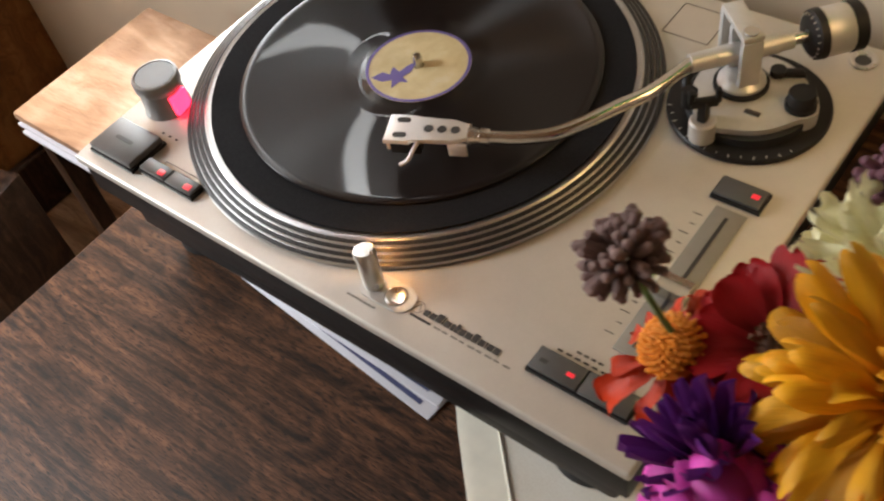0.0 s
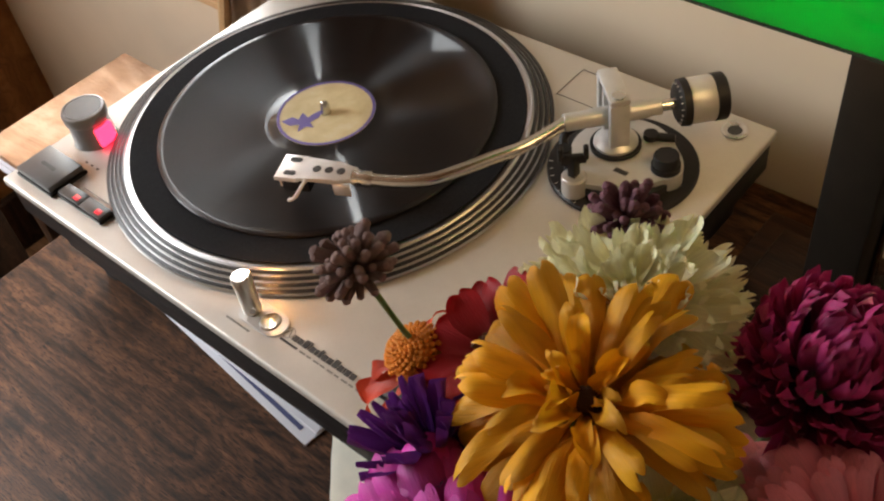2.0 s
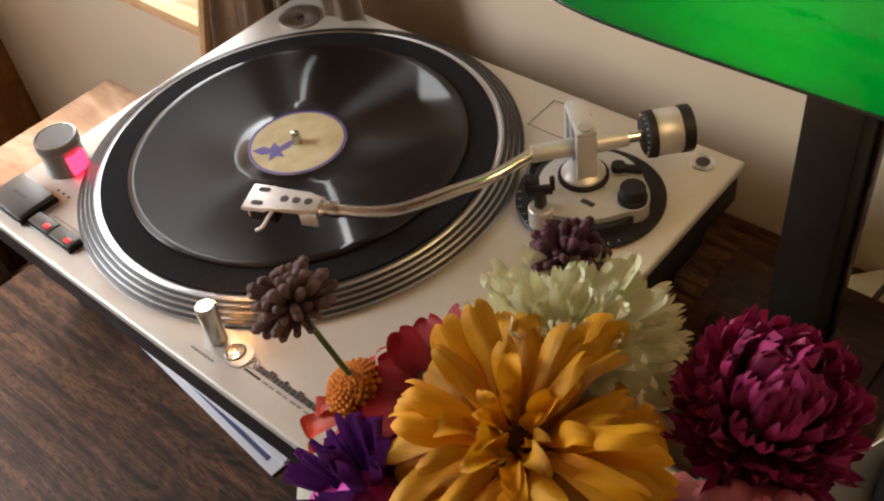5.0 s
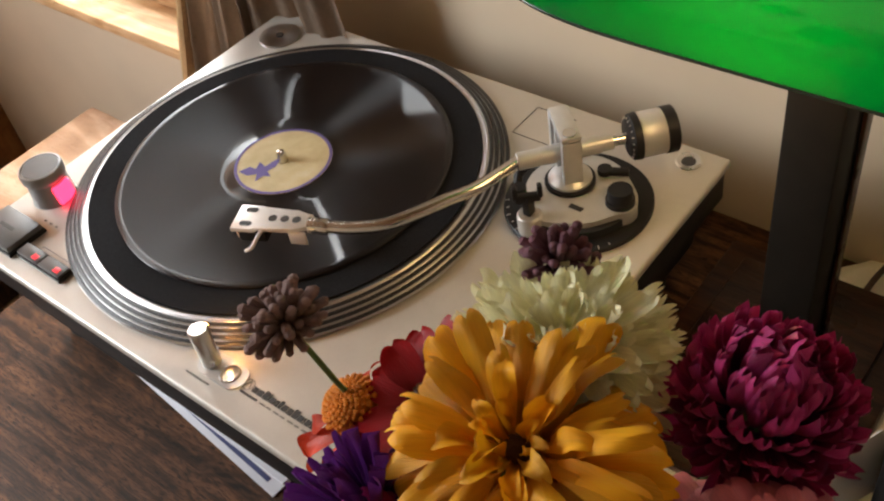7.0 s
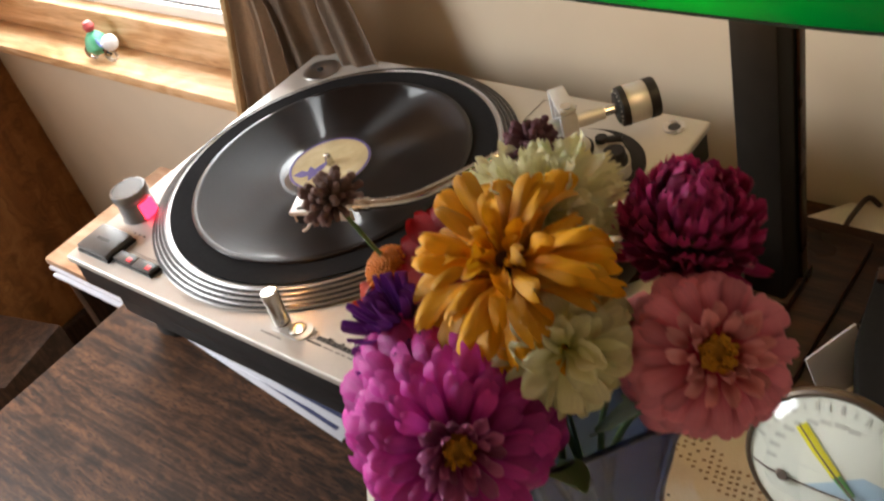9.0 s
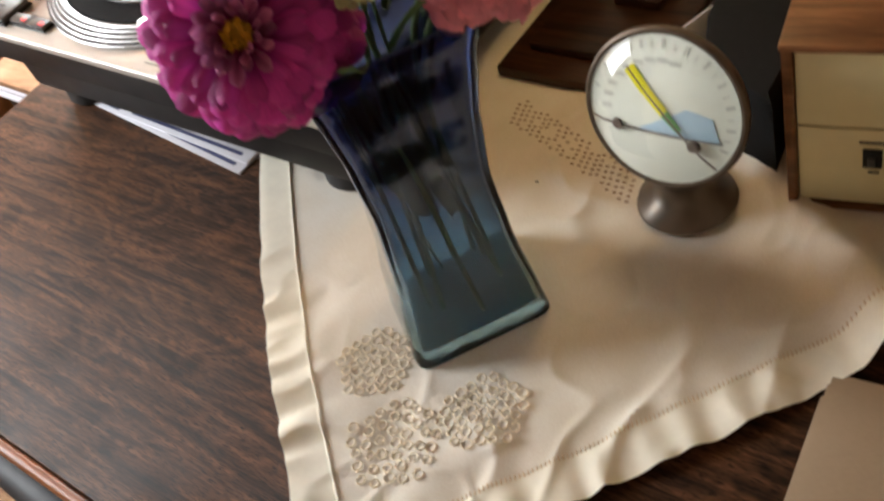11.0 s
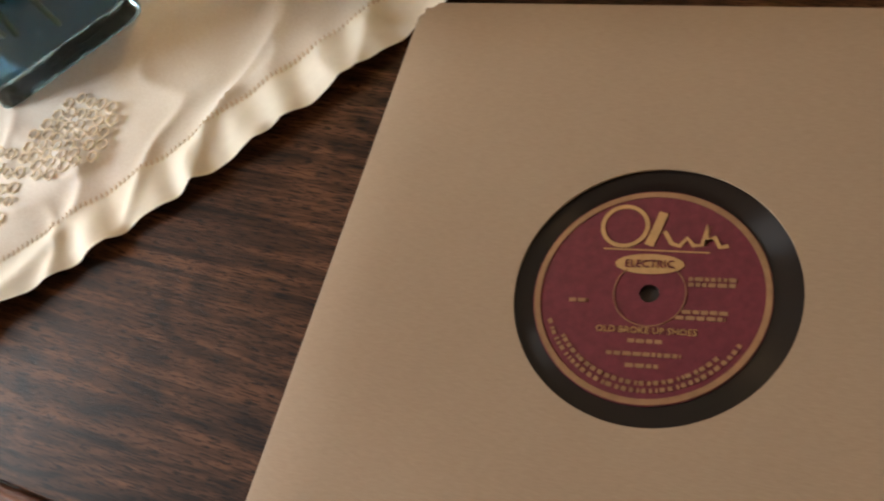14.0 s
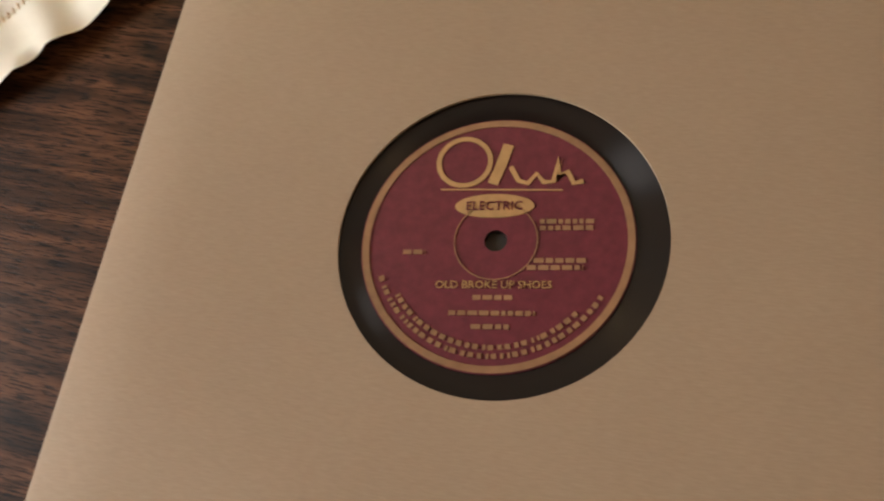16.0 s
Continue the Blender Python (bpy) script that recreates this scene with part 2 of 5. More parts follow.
box(bm, LEFT_X - 0.1, LEFT_X, -2.6, -1.03, FLOOR_Z, CEIL_Z)
box(bm, LEFT_X - 0.1, LEFT_X, -1.03, -0.29, FLOOR_Z, 0.23)
box(bm, LEFT_X - 0.1, LEFT_X, -1.03, -0.29, 1.17, CEIL_Z)
setting("wall_left", bm, M_PANEL, "brown wood-panelled wall beside the window", "wall")
setting("wall_right", box(B(), 2.6, 2.7, -2.6, WALL_Y, FLOOR_Z, CEIL_Z), M_WALL, "cream plaster wall", "wall")
setting("wall_front", box(B(), LEFT_X, 2.6, -2.7, -2.6, FLOOR_Z, CEIL_Z), M_WALL, "cream plaster wall", "wall")
setting("baseboard", box(B(), LEFT_X + 0.002, LEFT_X + 0.022, -1.4, WALL_Y - 0.003, FLOOR_Z, FLOOR_Z + 0.12, 0.004), M_LEG, "dark wooden baseboard", "baseboard")

# window: sill, bottom rail, side posts
win = thing("window_1", "wooden window with a deep varnished sill", "window", kind="structure")
part("window_sill", box(B(), LEFT_X + 0.004, -0.204, 0.366, 0.50, -0.034, -0.016, 0.004), M_PINE, win, "honey-coloured worn sill board")
part("window_frame", box(B(), LEFT_X + 0.004, -0.082, 0.424, 0.50, -0.0155, 0.043, 0.003), M_PINE, win)
M_SASH = plain("white sash paint", (0.8, 0.79, 0.76), 0.4, 0, 0.03, 40)
part("sash", box(B(), LEFT_X + 0.052, -0.132, 0.445, 0.478, 0.0434, 0.062, 0.003), M_SASH, win, "white painted lower sash")
part("sash_seal", box(B(), LEFT_X + 0.052, -0.132, 0.452, 0.470, 0.0622, 0.0645), M_LEG, win)
part("window_frame", box(B(), LEFT_X + 0.004, LEFT_X + 0.05, 0.43, 0.50, 0.0435, 1.249, 0.003), M_PINE, win)
part("window_frame", box(B(), -0.098, -0.084, 0.43, 0.50, 0.0435, 1.249, 0.003), M_PINE, win)

setting("backdrop", box(B(), -1.6, 0.4, 0.90, 0.92, -1.0, 2.2), glow("bright overcast daylight", (0.95, 0.98, 1.0), 5.0), "bright white daylight outside the window", "backdrop")

# curtain: two gathered panels held in at the tie, with a gap between them above it
M_CURT = plain("curtain cloth", (0.23, 0.165, 0.115), 0.8, 0, 0.15, 300, 0.3)
PANEL_A = ([(-0.06, -0.215), (0.16, -0.128), (0.20, -0.124), (0.29, -0.20), (0.40, -0.29), (1.40, -0.34)], [(-0.06, -0.02), (0.15, -0.02), (0.188, -0.046), (0.196, -0.058), (1.40, -0.056)])
PANEL_B = ([(-0.06, -0.05), (0.15, -0.055), (0.188, -0.046), (0.196, -0.037), (1.40, -0.042)], [(-0.06, 0.100), (0.10, 0.094), (0.17, 0.084), (0.22, 0.066), (0.35, 0.06), (1.40, 0.06)])


def along(rows, z):
    """The value at height z between (height, value) rows."""
    for (a, p), (b, q) in zip(rows, rows[1:]):
        if z <= b:
            t = max(0.0, (z - a) / (b - a))
            return p + (q - p) * t
    return rows[-1][1]


def drape(panel, folds, y, u, v):
    z = -0.06 + 1.46 * v
    lo, hi = along(panel[0], z), along(panel[1], z)
    slack = min(1.0, (hi - lo) / 0.16)
    f = math.sin(u * folds * 6.283 + 0.8 * math.sin(v * 9)) + 0.45 * math.sin(u * folds * 15.1 + v * 5 + 1.3)
    return Vector((lo + (hi - lo) * u, y + 0.011 * f * (0.35 + 0.65 * slack) * min(1.0, 6 * u, 6 * (1 - u)), z))


cur = thing("curtain", "heavy brown-grey curtain gathered in folds beside the window", "curtain")
for panel, folds, y in ((PANEL_A, 3.4, 0.352), (PANEL_B, 2.1, 0.343)):
    bm = B()
    sheet(bm, 90, 60, lambda u, v: drape(panel, folds, y, u, v))
    bmesh.ops.solidify(bm, geom=bm.faces[:], thickness=0.0015)
    part("drape", bm, M_CURT, cur)
M_TRIM = plain("curtain trim", (0.5, 0.34, 0.17), 0.45, 0.2, 0.2, 200, 0.4)
part("trim_band", tube(B(), [drape(PANEL_A, 3.4, 0.352, 0.03, v / 60) + Vector((0, -0.006, 0)) for v in range(61)], lambda t: 0.0062 + 0.0012 * math.sin(t * 420), 8), M_TRIM, cur, "gold ribbed edging")

# ---- desk ----
desk = thing("desk", "dark oak desk with a worn grained top", "desk", pose(0, 0, 0))
DX0, DX1, DY0, DY1 = -0.036, 1.42, -0.259, 0.406
part("desktop", box(B(), DX0, DX1, DY0, DY1, -0.018, 0.0, 0.003), M_DESK, desk)
part("edge_strip", box(B(), DX0, DX1, DY0 - 0.0095, DY0 - 0.0003, -0.016, -0.0002, 0.004, 3), M_DESK_EDGE, desk, "reddish worn front edge")
part("apron", box(B(), DX0 + 0.02, DX1 - 0.02, DY0 + 0.10, DY1 - 0.01, -0.07, -0.0185, 0.003), M_LAMPWOOD, desk)
for px in (DX0 + 0.05, DX1 - 0.05):
    for py in (DY0 + 0.04, DY1 - 0.04):
        part("leg", box(B(), px - 0.025, px + 0.025, py - 0.025, py + 0.025, FLOOR_Z, -0.1205, 0.003), M_LAMPWOOD, desk)

# ---- side table ----
side = thing("side_table", "small worn wooden side table with dark legs", "side table")
SX0, SX1, SY0, SY1, SZ = -0.438, -0.07, 0.112, 0.332, -0.145
part("tabletop", box(B(), SX0, SX1, SY0, SY1, SZ - 0.012, SZ, 0.004), M_BOARD, side, "pale scuffed honey-coloured top")
for px in (SX0 + 0.022, SX1 - 0.022):
    for py in (SY0 + 0.018, SY1 - 0.018):
        part("leg", box(B(), px - 0.012, px + 0.012, py - 0.012, py + 0.012, FLOOR_Z, SZ - 0.0405, 0.002), M_LEG, side)
M_PAPER = plain("white paper", (0.74, 0.74, 0.8), 0.6, 0, 0.04, 40)
part("shelf", box(B(), SX0 + 0.012, SX1 - 0.012, SY0 + 0.006, SY1 - 0.006, SZ - 0.0400, SZ - 0.034, 0.001), M_LEG, side)
for k in range(4):
    mg = tagged(part("magazine", box(B(), SX0 + 0.002 + 0.003 * (k % 2), SX1 - 0.02, SY0 - 0.002 + 0.003 * ((k * 2) % 3), SY1 - 0.02, SZ - 0.0335 + 0.0052 * k, SZ - 0.0335 + 0.0052 * k + 0.0045, 0.0006), M_PAPER, None), "pale thin magazine stacked under the tabletop", "magazine", "magazines under the side table top")

# ---- turntable ----
H = 0.106
TT = thing("turntable", "silver direct-drive record player with black platter mat", "turntable")
M_SILVER = plain("plinth silver paint", (0.57, 0.54, 0.49), 0.42, 0.35, 0.04, 900, 0.12)
M_BLACKP = plain("black plastic", (0.014, 0.013, 0.013), 0.45, 0, 0.3, 120, 0.15, Specular_IOR_Level=0.22)
M_METAL = plain("brushed steel", (0.62, 0.6, 0.57), 0.25, 1.0, 0.08, 200)
M_CAST = plain("cast grey metal", (0.55, 0.54, 0.52), 0.42, 0.5, 0.08, 150, 0.1)
M_CHROME = plain("tonearm chrome", (0.62, 0.60, 0.56), 0.24, 1.0, 0.05, 100)
M_WHITEM = plain("headshell silver", (0.72, 0.7, 0.68), 0.35, 0.5, 0.05, 200)
M_GREYB = plain("grey button", (0.085, 0.085, 0.085), 0.4, 0.3, 0.1, 150)
M_RUBBER = plain("black rubber", (0.012, 0.012, 0.013), 0.75, 0, 0.3, 400, 0.3)
# For print and spots, and for the painted darkness of holes and slots.
M_INK = plain("dark print and hollows", (0.03, 0.028, 0.026), 0.6, 0, 0.1, 50)
M_RED = glow("red lamp", (1.0, 0.02, 0.06), 8.0)
M_REDDIM = glow("red key lamp", (0.8, 0.03, 0.05), 0.6)
M_GREEN = glow("green lamp", (0.6, 1.0, 0.1), 3.0)
M_BULBO = glow("target bulb", (1.0, 0.45, 0.12), 30.0)

part("plinth", box(B(), 0.0, 0.452, 0.0, 0.354, H - 0.008, H, 0.0022, 3), M_SILVER, TT, "silver painted top")
part("base", box(B(), 0.0025, 0.4495, 0.0025, 0.3515, H - 0.036, H - 0.0083, 0.002), M_BLACKP, TT, "dark grey upper body")
part("base", box(B(), 0.016, 0.436, 0.014, 0.340, 0.026, H - 0.0365, 0.006), M_BLACKP, TT, "black lower body")
for px in (0.05, 0.40):
    for py in (0.05, 0.30):
        part("foot", lathe(B(), [(0.0, 0.0), (0.026, 0.0), (0.029, 0.004), (0.027, 0.0255), (0.0, 0.0255)], 32, pose(px, py, 0)), M_RUBBER, TT)

PC = (0.177, 0.182)
at_p = pose(PC[0], PC[1], H)
# platter: sloping rim with four raised rows
prof = [(0.0, 0.0012), (0.160, 0.0012), (0.1685, 0.0015), (0.1695, 0.0025)]
z, r = 0.0028, 0.1692
for k in range(4):
    prof += [(r, z), (r - 0.0006, z + 0.0012), (r - 0.0024, z + 0.0020), (r - 0.0034, z + 0.0017)]
    z, r = z + 0.0019, r - 0.0038
prof += [(r - 0.0002, z + 0.0004), (r - 0.0012, z + 0.0009), (r - 0.0026, z + 0.0004), (0.0, z - 0.0002)]
PT = H + z - 0.0002
k = Mat("platter aluminium")
tg = k.node("ShaderNodeTangent")
tg.direction_type, tg.axis = "RADIAL", "Z"
k.link(tg.outputs[0], k.p.inputs["Tangent"])
k.set(Base_Color=(0.50, 0.49, 0.48), Metallic=1.0, Roughness=0.36, Anisotropic=0.5)
M_PLATTER = k.m
part("platter", lathe(B(), prof, 160, at_p), M_PLATTER, TT, "ridged aluminium platter rim")
k = Mat("felt mat")
fn = k.noise(k.coords(), 1500, 3)
k.set(Base_Color=k.ramp(fn, [(0.3, (0.008, 0.008, 0.009)), (0.7, (0.02, 0.02, 0.022))]), Roughness=0.95, Specular_IOR_Level=0.08)
k.bump(fn, 0.5, 0.0005)
M_FELT = k.m
k = Mat("strobe rows")
dn = k.node("ShaderNodeTexNoise", Scale=900.0)
k.set(Base_Color=k.ramp(dn.outputs[0], [(0.35, (0.010, 0.010, 0.011)), (0.7, (0.045, 0.043, 0.041))]), Metallic=0.4, Roughness=0.4)
for i in range(4):
    rr, zz = 0.1692 - 0.0038 * i, 0.0028 + 0.0019 * i
    part("strobe_band", lathe(B(), [(rr - 0.0004, zz + 0.00145), (rr - 0.0022, zz + 0.0023), (rr - 0.0033, zz + 0.00205), (rr - 0.0020, zz + 0.0015)], 160, at_p, True), k.m, TT, "dark row of strobe dots")
part("slipmat", lathe(B(), [(0.0, PT + 0.0003), (0.1490, PT + 0.0003), (0.1495, PT + 0.001), (0.1490, PT + 0.0022), (0.0, PT + 0.0022)], 128, pose(PC[0], PC[1], 0)), M_FELT, TT, "black felt mat")
part("spindle", lathe(B(), [(0.0036, PT), (0.0036, PT + 0.011), (0.0028, PT + 0.0135), (0.0, PT + 0.0145)], 20, pose(PC[0], PC[1], 0)), M_METAL, TT)
RT = PT + 0.0023

# record: shellac disc with grooves and paper label
k = Mat("shellac grooves")
tg = k.node("ShaderNodeTangent")
tg.direction_type, tg.axis = "RADIAL", "Z"
k.link(tg.outputs[0], k.p.inputs["Tangent"])
sx = k.node("ShaderNodeSeparateXYZ")
c = k.node("ShaderNodeTexCoord")
k.link(c.outputs["Object"], sx.inputs[0])
rad = k.math("SQRT", k.math("ADD", k.math("MULTIPLY", sx.outputs[0], sx.outputs[0]), k.math("MULTIPLY", sx.outputs[1], sx.outputs[1])), 0)
cmb = k.node("ShaderNodeCombineXYZ")
k.link(rad, cmb.inputs[0])
band = k.noise(cmb.outputs[0], 420, 4, 0.6)
k.set(Base_Color=(0.007, 0.005, 0.005), Anisotropic=1.0, Anisotropic_Rotation=0.25, Specular_IOR_Level=0.26, Coat_Weight=0.3, Coat_Roughness=0.04)
k.set(Roughness=k.ramp(band, [(0.3, (0.32,) * 3), (0.7, (0.40,) * 3)]))
M_SHELLAC = k.m
rec = thing("record", "black shellac record with a cream and blue label on the platter", "record", pose(PC[0], PC[1], RT))
part("disc", lathe(B(), [(0.0, 0.0), (0.1265, 0.0), (0.128, 0.0008), (0.128, 0.0016), (0.1272, 0.0021), (0.122, 0.0022), (0.1215, 0.0019), (0.056, 0.0019), (0.054, 0.0016), (0.041, 0.0016), (0.040, 0.0021), (0.0, 0.0021)], 160), M_SHELLAC, rec)
k = Mat("cream label")
ln = k.noise(k.coords(), 60, 4)
k.set(Base_Color=k.ramp(ln, [(0.3, (0.5, 0.4, 0.2)), (0.6, (0.62, 0.53, 0.3)), (0.75, (0.66, 0.6, 0.42))]), Roughness=0.6)
M_LABELC = k.m
M_VIOLET = plain("violet print", (0.13, 0.1, 0.32), 0.6, 0, 0.25, 80)
lab = part("label", lathe(B(), [(0.004, 0.00215), (0.0375, 0.00215), (0.0375, 0.00245), (0.004, 0.00245)], 64), M_LABELC, rec, "cream paper label with violet rim")
part("label_rim", lathe(B(), [(0.0352, 0.0025), (0.0374, 0.0025), (0.0374, 0.0027), (0.0352, 0.0027)], 64), M_VIOLET, lab)
bm = B()
star = [(-0.017, 0.006), (-0.008, 0.0085), (-0.004, 0.004), (0.0, 0.011), (0.003, 0.004), (0.009, 0.0075), (0.016, 0.010), (0.011, 0.001), (0.004, -0.002), (0.006, -0.009), (0.0005, -0.006), (-0.006, -0.010), (-0.004, -0.002), (-0.011, -0.001)]
star = [(x * 0.62 - 0.79 * y - 0.006, x * 0.79 + y * 0.62 - 0.017) for x, y in star]
part("emblem", prism(bm, star, 0.0025, 0.0027), M_VIOLET, lab, "violet winged shape")


def ring(bm, r0, r1, z0, z1, seg=48, m=None):
    return lathe(bm, [(r0, z0), (r1, z0), (r1, z1), (r0, z1)], seg, m, closed=True)


def turned(p, d):
    """A pose at p whose z runs along d."""
    return Matrix.Translation(p) @ Vector(d).to_track_quat("Z", "Y").to_matrix().to_4x4()


# start key and speed keys
part("key_bed", box(B(), 0.0095, 0.0555, 0.0095, 0.0425, H + 0.0002, H + 0.003), M_BLACKP, TT)
sk = part("start_key", box(B(), 0.0105, 0.0545, 0.0105, 0.0415, H + 0.0032, H + 0.0085, 0.0012), M_GREYB, TT, "square grey start key")
part("key_mark", box(B(), 0.024, 0.041, 0.0245, 0.0275, H + 0.0086, H + 0.0088), M_INK, sk)
part("key_bed", box(B(), 0.058, 0.1125, 0.0135, 0.0265, H + 0.0002, H + 0.003), M_BLACKP, TT)
for i, kx in enumerate((0.059, 0.0858)):
    kk = part("speed_key", box(B(), kx, kx + 0.0255, 0.0145, 0.0255, H + 0.0032, H + 0.0055, 0.0008), M_GREYB, TT)
    part("key_lamp", box(B(), kx + 0.0165, kx + 0.0225, 0.0165, 0.021, H + 0.0056, H + 0.006, 0.0002), M_REDDIM, kk, "small lit red light")
bm = B()
box(bm, 0.068, 0.104, 0.0305, 0.0309, H + 0.0002, H + 0.0004)
box(bm, 0.068, 0.0684, 0.0285, 0.0304, H + 0.0002, H + 0.0004)
box(bm, 0.1036, 0.104, 0.0285, 0.0304, H + 0.0002, H + 0.0004)
for i in range(3):
    box(bm, 0.043 + 0.007 * i, 0.0455 + 0.007 * i, 0.0485, 0.050, H + 0.0002, H + 0.0004)
part("printed_marks", bm, M_INK, TT)

# strobe lamp housing with power knob
st = part("strobe_housing", lathe(B(), [(0.0, H), (0.0175, H), (0.0165, H + 0.002), (0.0155, H + 0.019), (0.017, H + 0.021), (0.0172, H + 0.028), (0.0165, H + 0.0292), (0.015, H + 0.0296), (0.0146, H + 0.0285), (0.0, H + 0.0285)], 48, pose(0.0245, 0.072, 0)), plain("grey painted metal", (0.27, 0.265, 0.26), 0.4, 0.4, 0.08, 150), TT, "round grey power knob housing")
part("knob_cap", lathe(B(), [(0.0, H + 0.0286), (0.0143, H + 0.0286), (0.0143, H + 0.0292), (0.0, H + 0.0294)], 40, pose(0.0245, 0.072, 0)), M_GREYB, st)
part("strobe_window", box(B(), 0.0118, 0.0182, -0.0075, 0.0075, 0.001, 0.017, 0.001, 2, pose(0.0245, 0.072, H, 0, 0, 8)), M_RED, st, "glowing red strobe window")

# target light
tl = part("target_light", lathe(B(), [(0.0, 0), (0.0062, 0), (0.0062, 0.022), (0.0066, 0.0225), (0.0066, 0.0285), (0.006, 0.0295), (0.0, 0.0298)], 32, pose(0.264, 0.025, H + 0.001, -3, -5, 0)), M_METAL, TT, "pop-up brushed metal target light")
part("bulb", lathe(B(), [(0.0, -0.0012), (0.0016, -0.001), (0.0021, 0.001), (0.0012, 0.0026), (0.0, 0.003)], 14, turned((0.2604, 0.0312, H + 0.0265), (0.1, 1, -0.1))), M_BULBO, tl, "tiny lit orange bulb")
bm = B()
pill = [(0.277 + 0.0125 * 0 + (0.0095 * math.cos(a) + (0.008 if math.cos(a) > 0 else -0.012)), 0.0245 + 0.0095 * math.sin(a)) for a in [2 * math.pi * i / 40 for i in range(40)]]
prism(bm, pill, H, H + 0.0012, 0.0004)
part("light_plate", bm, M_CAST, TT)
part("socket", lathe(B(), [(0.0, 0.0014), (0.0045, 0.0014), (0.0062, 0.0022), (0.0068, 0.0014), (0.0072, 0.0013)], 28, pose(0.2815, 0.0245, H)), M_METAL, TT)

# printed name, kept as plain bars
bm = B()
xs = 0.302
for i, w in enumerate((0.0045, 0.0045, 0.0045, 0.0016, 0.0045, 0.003, 0.003, 0.0045, 0.0045, 0.0045, 0.0045, 0.0016, 0.0045, 0.0045)):
    tall = 0.0058 if i in (2, 3, 6, 9) else 0.0042
    box(bm, xs, xs + w - 0.0006, 0.0228, 0.0228 + tall, H + 0.0002, H + 0.0005)
    xs += w
tagged(part("printed_name", bm, M_INK, TT, "bold dark printed bars"), kind="stuff")
M_INK2 = plain("grey print", (0.2, 0.19, 0.17), 0.6, 0, 0.1, 50)
bm = B()
box(bm, 0.2955, 0.3105, 0.0188, 0.0204, H + 0.0002, H + 0.0004)
part("printed_model", bm, M_INK, TT)
bm = B()
for i in range(7):
    box(bm, 0.2535 + 0.0032 * i, 0.256 + 0.0032 * i, 0.0108, 0.0122, H + 0.0002, H + 0.0004)
part("printed_caption", bm, M_INK2, TT)
bm = B()
for i in range(9):
    box(bm, 0.313 + 0.006 * i, 0.313 + 0.006 * i + 0.0048 - 0.0012 * (i % 2), 0.0189, 0.0201, H + 0.0002, H + 0.0004)
part("printed_line", bm, M_INK2, TT)
bm = B()
ring(bm, 0.0037, 0.0042, H + 0.0002, H + 0.0004, 32, pose(0.2972, 0.0257, 0))
prism(bm, [(0.2945, 0.0235), (0.2953, 0.0235), (0.2973, 0.0281), (0.2969, 0.0290)], H + 0.0002, H + 0.0004)
prism(bm, [(0.2991, 0.0235), (0.2999, 0.0235), (0.2975, 0.0290), (0.2971, 0.0281)], H + 0.0002, H + 0.0004)
part("printed_emblem", bm, M_INK2, TT, "thin round printed emblem")

# pitch keys, slider, quartz key
part("key_bed", box(B(), 0.3735, 0.4365, 0.0235, 0.0405, H + 0.0002, H + 0.0028), M_BLACKP, TT)
for i in range(2):
    kx = 0.3745 + 0.031 * i
    kk = part("pitch_key", box(B(), kx, kx + 0.030, 0.0245, 0.0395, H + 0.003, H + 0.0052, 0.0008), M_GREYB, TT)
    if i == 0:
        part("key_lamp", box(B(), kx + 0.021, kx + 0.0255, 0.030, 0.0325, H + 0.0053, H + 0.0056), M_REDDIM, kk)
        part("key_lamp", box(B(), kx + 0.004, kx + 0.0085, 0.030, 0.0325, H + 0.0053, H + 0.0056), M_INK, kk)
bm = B()
for i in range(7):
    box(bm, 0.381 + 0.0055 * i, 0.3845 + 0.0055 * i, 0.0435, 0.0448, H + 0.0002, H + 0.0004)
for i in range(4):
    box(bm, 0.391 + 0.0045 * i, 0.394 + 0.0045 * i, 0.0475, 0.0488, H + 0.0002, H + 0.0004)
part("printed_marks", bm, M_INK, TT)
part("key_bed", box(B(), 0.399, 0.4305, 0.183, 0.2005, H + 0.0002, H + 0.0028), M_BLACKP, TT)
kk = part("quartz_key", box(B(), 0.400, 0.4295, 0.184, 0.1995, H + 0.003, H + 0.0052, 0.0008), M_GREYB, TT)
part("key_lamp", box(B(), 0.4215, 0.4262, 0.190, 0.1935, H + 0.0053, H + 0.0056), M_REDDIM, kk, "small lit red light")
part("slider_plate", box(B(), 0.4055, 0.4255, 0.060, 0.179, H + 0.0002, H + 0.0010, 0.0003), plain("slider plate", (0.26, 0.25, 0.22), 0.5, 0.3, 0.08, 150), TT, "grey slider plate")
# No slot is cut: a dark strip gives its shade.
part("slider_slot", box(B(), 0.4145, 0.4168, 0.066, 0.172, H + 0.0011, H + 0.0014), M_INK, TT)
bm = B()
prism(bm, [(-0.0075, 0), (0.0075, 0), (0.0062, 0.007), (0.003, 0.0055), (-0.003, 0.0055), (-0.0062, 0.007)], -0.0095, 0.0095, 0.0006, pose(0.4155, 0.1095, H + 0.0018) @ Matrix(((0, 0, 1, 0), (1, 0, 0, 0), (0, 1, 0, 0), (0, 0, 0, 1))))
part("slider_knob", bm, M_CHROME, TT, "ridged chrome pitch slider knob")
part("green_lamp", box(B(), 0.3955, 0.4, 0.115, 0.118, H + 0.0002, H + 0.0012, 0.0002), M_GREEN, TT, "small lit green light")
bm = B()
for i in range(13):
    ww = 0.006 if i % 2 == 0 else 0.0035
    box(bm, 0.402 - ww, 0.402, 0.068 + 0.0083 * i, 0.0685 + 0.0083 * i, H + 0.0002, H + 0.0004)
part("slider_scale", bm, M_INK, TT)

